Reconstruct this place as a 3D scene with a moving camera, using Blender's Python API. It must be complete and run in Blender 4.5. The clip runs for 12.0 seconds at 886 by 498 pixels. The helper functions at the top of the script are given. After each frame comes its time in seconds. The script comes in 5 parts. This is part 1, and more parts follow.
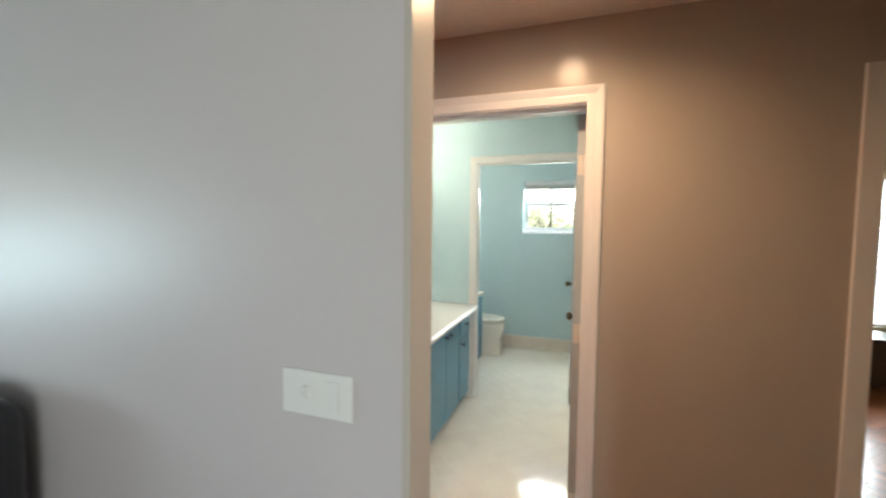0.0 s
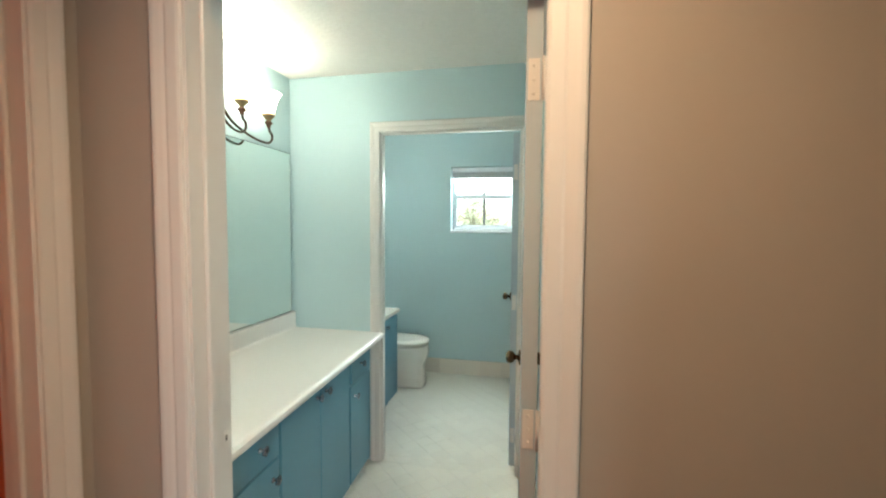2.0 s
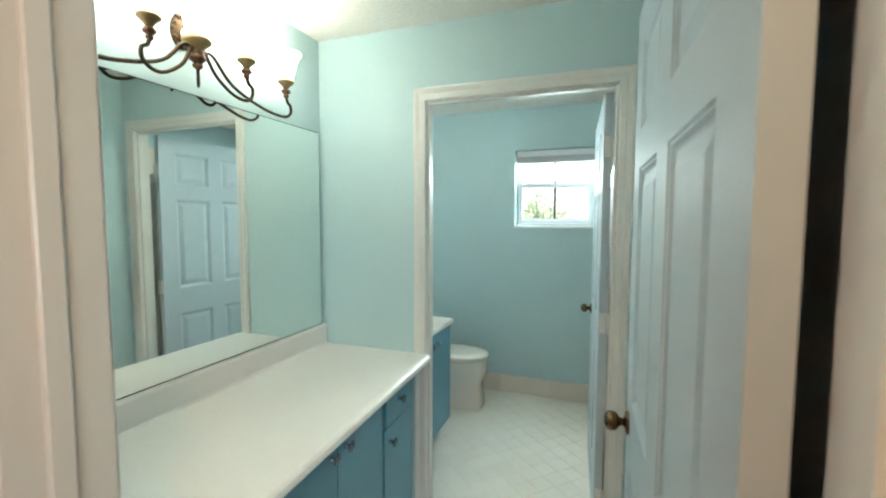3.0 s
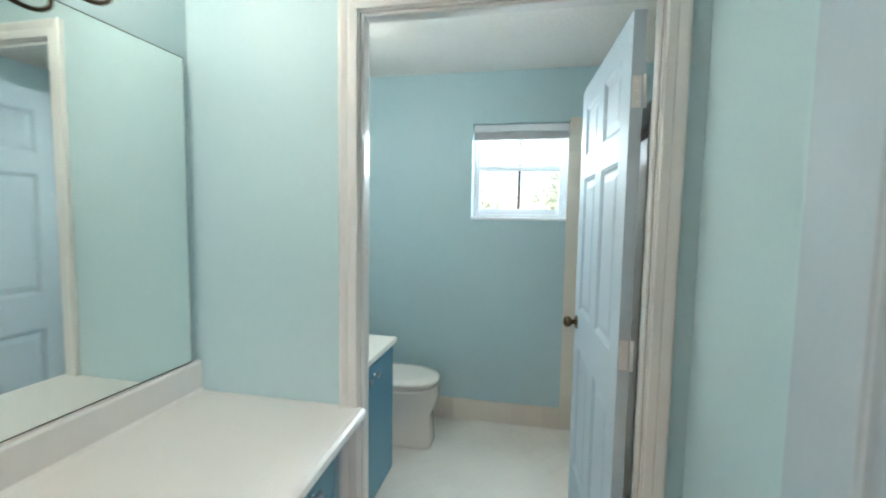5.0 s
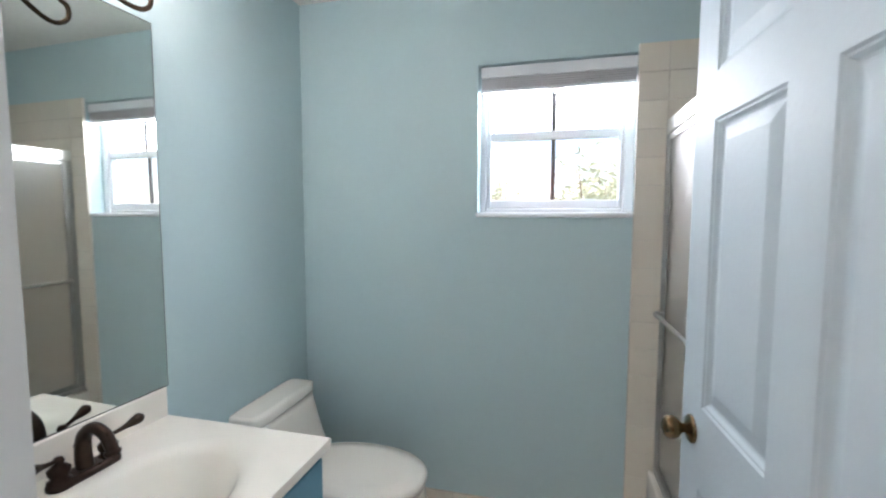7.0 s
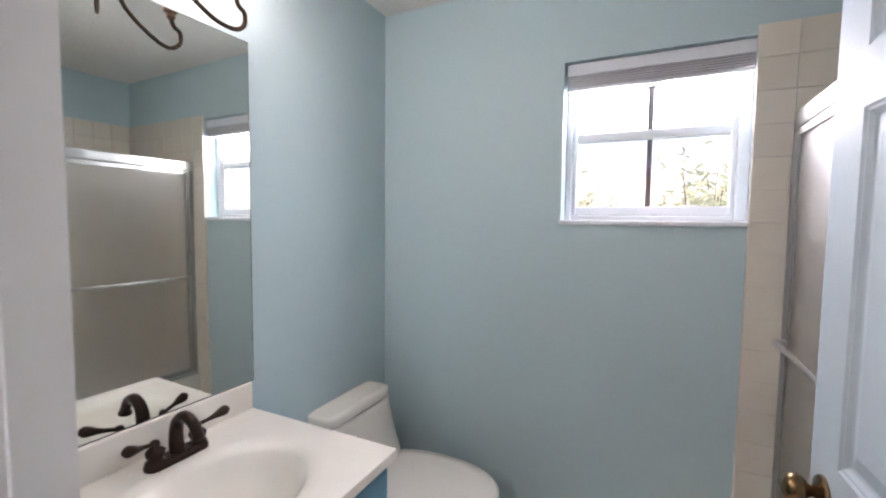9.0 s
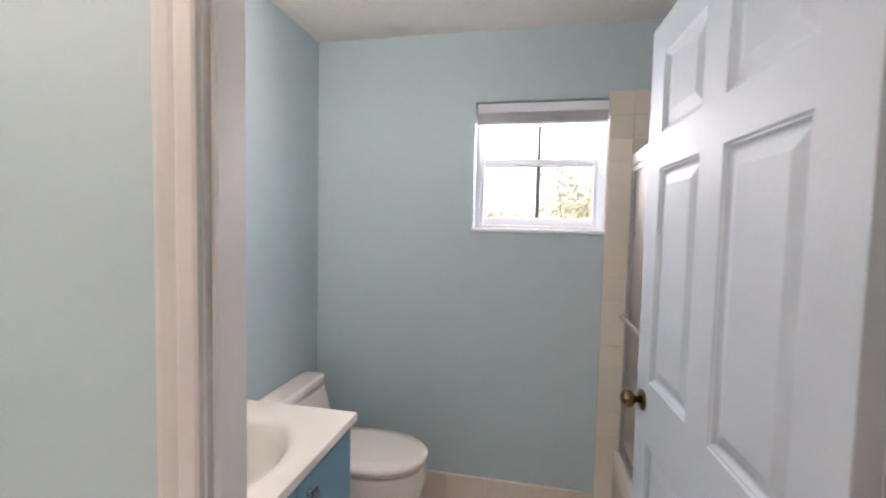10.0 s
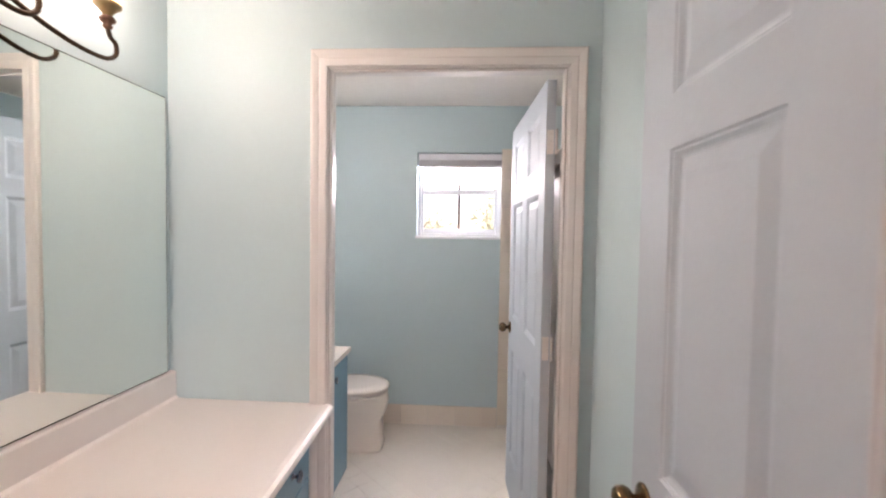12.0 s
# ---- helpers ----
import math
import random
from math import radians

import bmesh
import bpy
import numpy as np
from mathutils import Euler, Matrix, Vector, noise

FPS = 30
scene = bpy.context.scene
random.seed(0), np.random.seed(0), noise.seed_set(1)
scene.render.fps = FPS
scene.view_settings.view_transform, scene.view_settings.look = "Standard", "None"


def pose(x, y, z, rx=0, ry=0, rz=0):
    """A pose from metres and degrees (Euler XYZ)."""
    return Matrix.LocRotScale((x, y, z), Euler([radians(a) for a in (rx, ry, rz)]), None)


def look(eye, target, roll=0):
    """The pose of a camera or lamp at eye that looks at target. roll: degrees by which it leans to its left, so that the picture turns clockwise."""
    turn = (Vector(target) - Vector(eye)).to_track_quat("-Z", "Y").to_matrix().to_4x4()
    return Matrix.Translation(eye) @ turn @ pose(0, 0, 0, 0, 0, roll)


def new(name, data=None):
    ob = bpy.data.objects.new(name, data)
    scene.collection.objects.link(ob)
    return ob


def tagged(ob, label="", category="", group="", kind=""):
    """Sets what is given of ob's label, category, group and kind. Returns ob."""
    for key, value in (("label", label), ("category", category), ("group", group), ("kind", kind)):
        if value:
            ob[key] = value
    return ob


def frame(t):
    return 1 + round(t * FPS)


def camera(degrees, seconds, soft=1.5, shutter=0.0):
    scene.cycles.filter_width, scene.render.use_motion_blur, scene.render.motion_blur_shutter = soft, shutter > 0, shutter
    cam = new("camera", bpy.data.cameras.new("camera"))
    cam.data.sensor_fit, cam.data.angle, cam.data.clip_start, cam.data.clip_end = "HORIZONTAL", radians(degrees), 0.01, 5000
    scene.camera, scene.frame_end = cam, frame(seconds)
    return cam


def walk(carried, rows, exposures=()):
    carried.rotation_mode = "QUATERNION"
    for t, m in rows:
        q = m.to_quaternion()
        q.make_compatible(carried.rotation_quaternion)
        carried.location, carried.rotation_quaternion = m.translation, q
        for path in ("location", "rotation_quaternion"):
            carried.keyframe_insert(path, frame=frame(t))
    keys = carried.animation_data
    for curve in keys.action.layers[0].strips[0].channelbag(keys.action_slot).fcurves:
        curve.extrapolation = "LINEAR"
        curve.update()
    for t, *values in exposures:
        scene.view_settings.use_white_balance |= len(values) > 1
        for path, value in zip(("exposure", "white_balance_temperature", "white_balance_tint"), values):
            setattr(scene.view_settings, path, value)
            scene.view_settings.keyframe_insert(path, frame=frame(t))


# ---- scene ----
cam = camera(92.2, 12.0, soft=2.1, shutter=0.3)
PATH = [
    (0, (1.596, -1.911, 1.530), (0.909, -0.037, 1.408), 0.6),
    (0.5, (1.630, -1.705, 1.518), (1.273, 0.259, 1.397), 0.9),
    (1, (1.662, -1.443, 1.508), (1.349, 0.529, 1.399), 0.6),
    (1.5, (1.608, -1.144, 1.484), (1.236, 0.818, 1.374), 0.4),
    (2, (1.508, -0.818, 1.482), (1.099, 1.136, 1.371), 0.4),
    (2.5, (1.468, -0.508, 1.471), (0.922, 1.413, 1.354), 0.3),
    (2.7, (1.427, -0.388, 1.485), (0.798, 1.507, 1.357), -0.1),
    (4.3, (1.207, 0.027, 1.456), (0.472, 1.880, 1.300), 0.4),
    (4.5, (1.166, 0.100, 1.448), (0.548, 1.995, 1.292), 0.7),
    (5, (1.117, 0.411, 1.434), (0.720, 2.365, 1.278), 0.9),
    (5.5, (1.069, 0.761, 1.421), (0.843, 2.742, 1.269), 1.0),
    (6, (1.020, 1.081, 1.418), (0.835, 3.065, 1.247), 0.7),
    (6.5, (1.019, 1.312, 1.411), (0.798, 3.293, 1.247), 0.8),
    (7, (1.034, 1.478, 1.412), (0.542, 3.409, 1.262), 0.1),
    (7.5, (1.075, 1.594, 1.414), (0.361, 3.456, 1.270), 0.1),
    (7.7, (1.066, 1.620, 1.414), (0.311, 3.469, 1.274), 0.1),
    (9.3, (1.042, 1.487, 1.422), (0.164, 3.281, 1.292), 0.7),
    (9.5, (1.031, 1.404, 1.424), (0.278, 3.253, 1.296), 1.0),
    (10, (1.008, 1.180, 1.440), (0.606, 3.136, 1.328), 1.3),
    (10.5, (1.051, 0.951, 1.448), (0.764, 2.929, 1.360), 1.1),
    (11, (1.067, 0.698, 1.452), (0.828, 2.683, 1.375), 1.1),
    (11.5, (1.086, 0.417, 1.460), (0.935, 2.410, 1.381), 0.9),
    (12, (1.105, 0.133, 1.454), (0.990, 2.128, 1.379), 0.9),
]
EXPOSURES = [
    (0.0, 1.87, 6800, 9),
    (1.0, 1.86, 6800, 8),
    (2.0, 1.68, 6500, 1),
    (2.7, 1.60, 6350, -1),
    (4.5, 1.67, 6120, 4),
    (5.5, 1.65, 6170, 13),
    (6.5, 1.61, 6450, 20),
    (7.5, 1.50, 6620, 28),
    (9.5, 1.47, 7000, 35),
    (10.5, 1.61, 7330, 37),
    (12.0, 1.72, 7280, 38),
]
walk(cam, [(t, look(eye, target, roll)) for t, eye, target, roll in PATH], EXPOSURES)

# ---------------- world, sun and lamps ----------------
world = bpy.data.worlds.new("sky")
scene.world = world
world.use_nodes = True
wn = world.node_tree.nodes
sky = wn.new("ShaderNodeTexSky")
sky.sky_type = 'NISHITA'
sky.sun_disc = False
sky.sun_elevation = radians(51)
sky.sun_rotation = radians(194)
world.node_tree.links.new(sky.outputs[0], wn["Background"].inputs[0])
wn["Background"].inputs[1].default_value = 0.15
sun = new("sun", bpy.data.lights.new("sun", 'SUN'))
sun.data.energy, sun.data.angle, sun.data.color = 5.0, radians(0.6), (1.0, 0.95, 0.87)
sun.matrix_world = look((0, 0, 30), (2.5, 10.0, 30 - 13.0))


def window_light(name, x, y, z, toward, w, h, watts, colour):
    """Sky light entering through a window's opening."""
    lamp = new(name, bpy.data.lights.new(name, 'AREA'))
    lamp.data.shape, lamp.data.size, lamp.data.size_y = 'RECTANGLE', w, h
    lamp.data.energy, lamp.data.color = watts, colour
    lamp.matrix_world = look((x, y, z), toward)
    return lamp


DAY = (0.84, 0.94, 1.0)
window_light("window_light_bath", 1.04, 3.468, 1.875, (1.02, 1.8, 0.55), 0.54, 0.17, 5.3, (0.88, 0.98, 1.0))
window_light("window_light_lounge_west", -3.1, -3.0, 1.14, (0.5, -2.4, 1.2), 1.5, 0.7, 13, (0.62, 0.86, 1.0))
window_light("window_light_lounge_south", 4.3, -5.5, 1.5, (2.2, -1.0, 1.3), 1.7, 1.3, 32, DAY)
window_light("window_light_red", -1.6, 2.38, 1.45, (-1.6, -0.5, 1.1), 1.3, 1.2, 11, DAY)
window_light("window_light_study", 3.96, 3.774, 1.28, (3.96, 0.0, 1.28), 0.8, 1.44, 27.0, DAY)


HALL_X, HALL_Y = 1.43, -0.53      # recessed light of the hall
spot = new("hall_downlight", bpy.data.lights.new("hall_downlight", 'SPOT'))
spot.data.energy, spot.data.color, spot.data.shadow_soft_size = 22, (1.0, 0.67, 0.42), 0.05
spot.data.spot_size, spot.data.spot_blend = radians(164), 1.0
spot.matrix_world = look((HALL_X, HALL_Y, 2.368), (HALL_X, HALL_Y + 0.02, 0.0))

fan_bulb = new("fan_bulb", bpy.data.lights.new("fan_bulb", 'POINT'))
fan_bulb.data.energy, fan_bulb.data.color, fan_bulb.data.shadow_soft_size = 12, (1.0, 0.68, 0.36), 0.04
fan_bulb.location = (3.80, 1.82, 2.085)

# ---------------- materials ----------------


def material(name, colour, rough=0.5, metal=0.0, grain=0.06, grain_scale=60, stain=0.05, stain_scale=1.5,
             bump=0.05, bump_scale=180, random_value=0.0, spec=0.5, **extra):
    """Painted or plain surface: base colour varied at two scales, with fine relief."""
    m = bpy.data.materials.new(name)
    m.use_nodes = True
    n, l = m.node_tree.nodes, m.node_tree.links
    b = n["Principled BSDF"]
    b.inputs["Roughness"].default_value = rough
    b.inputs["Metallic"].default_value = metal
    b.inputs["Specular IOR Level"].default_value = spec
    for key, value in extra.items():
        b.inputs[key.replace("_", " ")].default_value = value
    geo = n.new("ShaderNodeNewGeometry")
    fine, broad = n.new("ShaderNodeTexNoise"), n.new("ShaderNodeTexNoise")
    fine.inputs["Scale"].default_value, broad.inputs["Scale"].default_value = grain_scale, stain_scale
    fine.inputs["Detail"].default_value, broad.inputs["Detail"].default_value = 3, 4
    l.new(geo.outputs["Position"], fine.inputs["Vector"])
    l.new(geo.outputs["Position"], broad.inputs["Vector"])
    hsv = n.new("ShaderNodeHueSaturation")
    hsv.inputs["Color"].default_value = (*colour, 1)
    add = n.new("ShaderNodeMath")
    add.operation = 'MULTIPLY_ADD'
    l.new(fine.outputs["Fac"], add.inputs[0])
    add.inputs[1].default_value = 2 * grain
    add.inputs[2].default_value = 1 - grain - stain - random_value / 2
    add2 = n.new("ShaderNodeMath")
    add2.operation = 'MULTIPLY_ADD'
    l.new(broad.outputs["Fac"], add2.inputs[0])
    add2.inputs[1].default_value = 2 * stain
    l.new(add.outputs[0], add2.inputs[2])
    last = add2
    if random_value:
        info = n.new("ShaderNodeObjectInfo")
        add3 = n.new("ShaderNodeMath")
        add3.operation = 'MULTIPLY_ADD'
        l.new(info.outputs["Random"], add3.inputs[0])
        add3.inputs[1].default_value = random_value
        l.new(add2.outputs[0], add3.inputs[2])
        last = add3
    l.new(last.outputs[0], hsv.inputs["Value"])
    l.new(hsv.outputs[0], b.inputs["Base Color"])
    rr = n.new("ShaderNodeMapRange")
    l.new(broad.outputs["Fac"], rr.inputs["Value"])
    rr.inputs["To Min"].default_value, rr.inputs["To Max"].default_value = max(0.02, rough - 0.02), min(1, rough + 0.02)
    l.new(rr.outputs[0], b.inputs["Roughness"])
    if bump:
        rel = n.new("ShaderNodeTexNoise")
        rel.inputs["Scale"].default_value, rel.inputs["Detail"].default_value = bump_scale, 4
        l.new(geo.outputs["Position"], rel.inputs["Vector"])
        bp = n.new("ShaderNodeBump")
        bp.inputs["Strength"].default_value, bp.inputs["Distance"].default_value = bump, 0.01
        l.new(rel.outputs["Fac"], bp.inputs["Height"])
        l.new(bp.outputs[0], b.inputs["Normal"])
    return m


def glowing(name, colour, strength):
    m = bpy.data.materials.new(name)
    m.use_nodes = True
    b = m.node_tree.nodes["Principled BSDF"]
    b.inputs["Base Color"].default_value = (0.85, 0.82, 0.75, 1)
    b.inputs["Roughness"].default_value = 0.3
    b.inputs["Emission Color"].default_value = (*colour, 1)
    b.inputs["Emission Strength"].default_value = strength
    return m


def wood(name, dark, light, rough=0.35, scale=1.0, random_value=0.35):
    m = bpy.data.materials.new(name)
    m.use_nodes = True
    n, l = m.node_tree.nodes, m.node_tree.links
    b = n["Principled BSDF"]
    b.inputs["Roughness"].default_value = rough
    tc = n.new("ShaderNodeTexCoord")
    mp = n.new("ShaderNodeMapping")
    mp.inputs["Scale"].default_value = (6 * scale, 60 * scale, 60 * scale)
    l.new(tc.outputs["Object"], mp.inputs["Vector"])
    info = n.new("ShaderNodeObjectInfo")
    l.new(info.outputs["Random"], mp.inputs["Location"])
    no = n.new("ShaderNodeTexNoise")
    no.inputs["Detail"].default_value, no.inputs["Scale"].default_value = 5, 1.0
    l.new(mp.outputs[0], no.inputs["Vector"])
    mix = n.new("ShaderNodeMix")
    mix.data_type = 'RGBA'
    mix.inputs[6].default_value, mix.inputs[7].default_value = (*dark, 1), (*light, 1)
    l.new(no.outputs["Fac"], mix.inputs[0])
    hsv = n.new("ShaderNodeHueSaturation")
    mr = n.new("ShaderNodeMapRange")
    isl = n.new("ShaderNodeNewGeometry")
    both = n.new("ShaderNodeMath")
    both.operation = 'ADD'
    l.new(info.outputs["Random"], both.inputs[0])
    l.new(isl.outputs["Random Per Island"], both.inputs[1])
    wrap = n.new("ShaderNodeMath")
    wrap.operation = 'FRACT'
    l.new(both.outputs[0], wrap.inputs[0])
    l.new(wrap.outputs[0], mr.inputs["Value"])
    mr.inputs["To Min"].default_value, mr.inputs["To Max"].default_value = 1 - random_value, 1 + random_value
    l.new(mr.outputs[0], hsv.inputs["Value"])
    l.new(mix.outputs[2], hsv.inputs["Color"])
    l.new(hsv.outputs[0], b.inputs["Base Color"])
    bp = n.new("ShaderNodeBump")
    bp.inputs["Strength"].default_value, bp.inputs["Distance"].default_value = 0.15, 0.005
    l.new(no.outputs["Fac"], bp.inputs["Height"])
    l.new(bp.outputs[0], b.inputs["Normal"])
    return m


def zebra_cloth():
    m = bpy.data.materials.new("zebra_cloth")
    m.use_nodes = True
    n, l = m.node_tree.nodes, m.node_tree.links
    b = n["Principled BSDF"]
    b.inputs["Roughness"].default_value = 0.9
    tc = n.new("ShaderNodeTexCoord")
    wv = n.new("ShaderNodeTexWave")
    wv.bands_direction = 'Z'
    wv.inputs["Scale"].default_value, wv.inputs["Distortion"].default_value = 9.5, 7.5
    wv.inputs["Detail"].default_value, wv.inputs["Detail Scale"].default_value = 1.5, 0.9
    mp = n.new("ShaderNodeMapping")
    mp.inputs["Rotation"].default_value = (0.5, 0.35, 0)
    l.new(tc.outputs["Object"], mp.inputs["Vector"])
    l.new(mp.outputs[0], wv.inputs["Vector"])
    cr = n.new("ShaderNodeValToRGB")
    cr.color_ramp.elements[0].position, cr.color_ramp.elements[1].position = 0.46, 0.54
    cr.color_ramp.elements[0].color, cr.color_ramp.elements[1].color = (0.012, 0.01, 0.01, 1), (0.62, 0.55, 0.46, 1)
    l.new(wv.outputs["Fac"], cr.inputs[0])
    l.new(cr.outputs[0], b.inputs["Base Color"])
    return m


def marble_tile():
    m = material("marble_tile", (0.82, 0.79, 0.72), 0.08, grain=0.015, stain=0.05, stain_scale=4, bump=0.008, bump_scale=9, random_value=0.05)
    return m


def clear_glass(name, rough, colour=(1, 1, 1), spec=0.5):
    m = bpy.data.materials.new(name)
    m.use_nodes = True
    b = m.node_tree.nodes["Principled BSDF"]
    b.inputs["Base Color"].default_value = (*colour, 1)
    b.inputs["Transmission Weight"].default_value = 1
    b.inputs["Roughness"].default_value = rough
    b.inputs["IOR"].default_value = 1.45
    b.inputs["Specular IOR Level"].default_value = spec
    return m


AQUA = (0.505, 0.648, 0.672)
M = {
    "aqua": material("aqua_paint", AQUA, 0.58, spec=0.25, grain=0.02, stain=0.02, bump=0.05, bump_scale=140),
    "taupe": material("taupe_paint", (0.428, 0.378, 0.328), 0.22, spec=0.30, grain=0.012, stain=0.008, bump=0.035, bump_scale=120),
    "grey": material("pale_grey_paint", (0.61, 0.555, 0.545), 0.40, grain=0.02, stain=0.03, bump=0.03, bump_scale=120),
    "orange": material("orange_paint", (0.62, 0.15, 0.06), 0.5, grain=0.02, stain=0.04),
    "sage": material("sage_paint", (0.46, 0.46, 0.36), 0.5, grain=0.02, stain=0.04),
    "white": material("white_gloss_paint", (0.72, 0.70, 0.675), 0.30, grain=0.012, stain=0.02, bump=0.02, bump_scale=70),
    "cream": material("cream_trim_paint", (0.54, 0.48, 0.41), 0.35, grain=0.015, stain=0.03),
    # white doors; blue cast reflected from the aqua walls is put into this colour
    "door": material("blue_cast_door_paint", (0.47, 0.545, 0.600), 0.58, spec=0.2, grain=0.02, stain=0.03, bump=0.05, bump_scale=90),
    "ceiling": material("textured_ceiling", (0.82, 0.80, 0.76), 0.85, grain=0.05, grain_scale=40, stain=0.02, bump=0.32, bump_scale=60),
    "cabinet": material("teal_cabinet_paint", (0.085, 0.235, 0.325), 0.35, grain=0.03, stain=0.08, bump=0.04, bump_scale=60),
    "laminate": material("white_laminate", (0.81, 0.788, 0.772), 0.32, grain=0.015, stain=0.02, bump=0.01),
    "cultured": material("cream_cultured_marble", (0.80, 0.755, 0.685), 0.16, grain=0.01, stain=0.07, stain_scale=5, bump=0.0),
    "porcelain": material("white_porcelain", (0.84, 0.79, 0.72), 0.12, grain=0.01, stain=0.02, bump=0.0),
    "grout": material("pale_grout", (0.76, 0.735, 0.685), 0.25, grain=0.06),
    "tile": marble_tile(),
    "wall_tile": material("cream_wall_tile", (0.77, 0.71, 0.62), 0.18, grain=0.01, stain=0.03, bump=0.01, bump_scale=12, random_value=0.06),
    "base_tile": material("blush_base_tile", (0.80, 0.73, 0.65), 0.25, grain=0.02, stain=0.06, bump=0.01, bump_scale=12, random_value=0.10),
    "bronze": material("antique_bronze", (0.060, 0.038, 0.022), 0.40, 0.85, grain=0.25, grain_scale=40, stain=0.25, stain_scale=25, bump=0.08),
    "oil_bronze": material("oil_rubbed_bronze", (0.042, 0.025, 0.018), 0.28, 0.8, grain=0.3, grain_scale=50, stain=0.2, stain_scale=30, bump=0.03),
    "gilt": material("antique_gold_paint", (0.30, 0.20, 0.095), 0.5, 0.35, grain=0.2, grain_scale=60, stain=0.25, stain_scale=40, bump=0.06),
    "knop": material("reddish_bronze", (0.13, 0.062, 0.035), 0.45, 0.5, grain=0.25, grain_scale=60, stain=0.2, stain_scale=40, bump=0.05),
    "brass": material("aged_brass", (0.19, 0.125, 0.065), 0.26, 1.0, grain=0.15, stain=0.2, stain_scale=30, bump=0.02),
    "pewter": material("dark_pewter", (0.26, 0.29, 0.34), 0.2, 1.0, grain=0.1, bump=0.02),
    "chrome": material("brushed_chrome", (0.58, 0.58, 0.57), 0.32, 1.0, grain=0.05, bump=0.01),
    "steel_dark": material("grey_aluminium", (0.45, 0.45, 0.44), 0.42, 1.0, grain=0.05, bump=0.01),
    "mirror": material("mirror_silver", (0.86, 0.90, 0.87), 0.0, 1.0, grain=0.0, stain=0.0, bump=0.0),
    "mirror_edge": material("mirror_edge", (0.03, 0.045, 0.04), 0.3),
    "frosted": clear_glass("frosted_glass", 0.30, (0.95, 0.95, 0.93), 0.3),
    "pane": clear_glass("window_glass", 0.0),
    "vinyl": material("white_vinyl", (0.78, 0.80, 0.83), 0.35, grain=0.01, bump=0.01),
    "shade_fabric": material("white_shade_fabric", (0.60, 0.59, 0.61), 0.9, grain=0.05, grain_scale=300, bump=0.1, bump_scale=500),
    "plastic": material("white_switch_plastic", (0.82, 0.80, 0.76), 0.3, grain=0.01, bump=0.0),
    "black_leather": material("black_leather", (0.012, 0.012, 0.014), 0.4, grain=0.2, bump=0.2, bump_scale=90),
    "carpet": material("mauve_grey_carpet", (0.30, 0.25, 0.25), 1.0, grain=0.25, grain_scale=350, bump=0.6, bump_scale=400, spec=0.1),
    "block": wood("cherry_wood_block", (0.045, 0.015, 0.008), (0.25, 0.095, 0.042), 0.28, 1.0, 0.50),
    "espresso": wood("espresso_wood", (0.012, 0.007, 0.005), (0.03, 0.016, 0.011), 0.3, 1.0, 0.1),
    "fan": wood("dark_fan_blade", (0.02, 0.011, 0.007), (0.05, 0.028, 0.017), 0.35, 1.0, 0.1),
    "zebra": zebra_cloth(),
    "curtain": material("copper_curtain_silk", (0.42, 0.22, 0.12), 0.5, grain=0.06, grain_scale=200, stain=0.06, bump=0.06, bump_scale=300),
    "glow_vanity": glowing("lit_frosted_glass", (1.0, 0.90, 0.78), 6.6),
    "glow_collar": glowing("lit_amber_collar", (1.0, 0.74, 0.34), 1.2),
    "glow_sink": glowing("lit_frosted_glass_sink", (1.0, 0.95, 0.89), 8.6),
    "glow_fan": glowing("lit_amber_glass", (1.0, 0.66, 0.30), 2.2),
    "glow_hall": glowing("lit_dome_glass", (1.0, 0.74, 0.50), 16.0),
    "muntin": material("grey_muntin", (0.13, 0.13, 0.125), 0.5),
    # green leaves, coloured far paler to imitate overexposed daylight outside
    "leaf": material("washed_out_leaf", (0.44, 0.47, 0.33), 0.6, grain=0.4, grain_scale=8, random_value=0.3),
    "bark": material("bark", (0.14, 0.10, 0.07), 0.9, grain=0.3, bump=0.5, bump_scale=40),
    "grass": material("lawn", (0.10, 0.15, 0.04), 0.9, grain=0.4, grain_scale=30, stain=0.2, bump=0.3),
    "stucco": material("outer_stucco", (0.7, 0.66, 0.58), 0.9, bump=0.4),
    # lighter than the study's wood, chosen to bounce light onto the hall ceiling
    "hall_wood": wood("bounce_wood_floor", (0.17, 0.10, 0.055), (0.36, 0.235, 0.135), 0.35, 1.0, 0.1),
    "subfloor": material("dark_subfloor", (0.05, 0.028, 0.018), 0.7),
}

# translucent half of the leaves, in the same washed-out tone
leaf_nodes, leaf_links = M["leaf"].node_tree.nodes, M["leaf"].node_tree.links
see_through, half = leaf_nodes.new("ShaderNodeBsdfTranslucent"), leaf_nodes.new("ShaderNodeMixShader")
see_through.inputs["Color"].default_value = (0.60, 0.62, 0.42, 1)
half.inputs[0].default_value = 0.5
leaf_links.new(leaf_nodes["Principled BSDF"].outputs[0], half.inputs[1])
leaf_links.new(see_through.outputs[0], half.inputs[2])
leaf_links.new(half.outputs[0], leaf_nodes["Material Output"].inputs[0])

# ---------------- mesh helpers ----------------


def box(bm, x0, x1, y0, y1, z0, z1, bevel=0.0, segs=1):
    made = bmesh.ops.create_cube(bm, size=1, matrix=Matrix.LocRotScale(((x0 + x1) / 2, (y0 + y1) / 2, (z0 + z1) / 2), None, (x1 - x0, y1 - y0, z1 - z0)))
    if bevel:
        edges = {e for v in made["verts"] for e in v.link_edges}
        bmesh.ops.bevel(bm, geom=list(edges), offset=bevel, segments=segs, profile=0.5, affect='EDGES')
    return bm


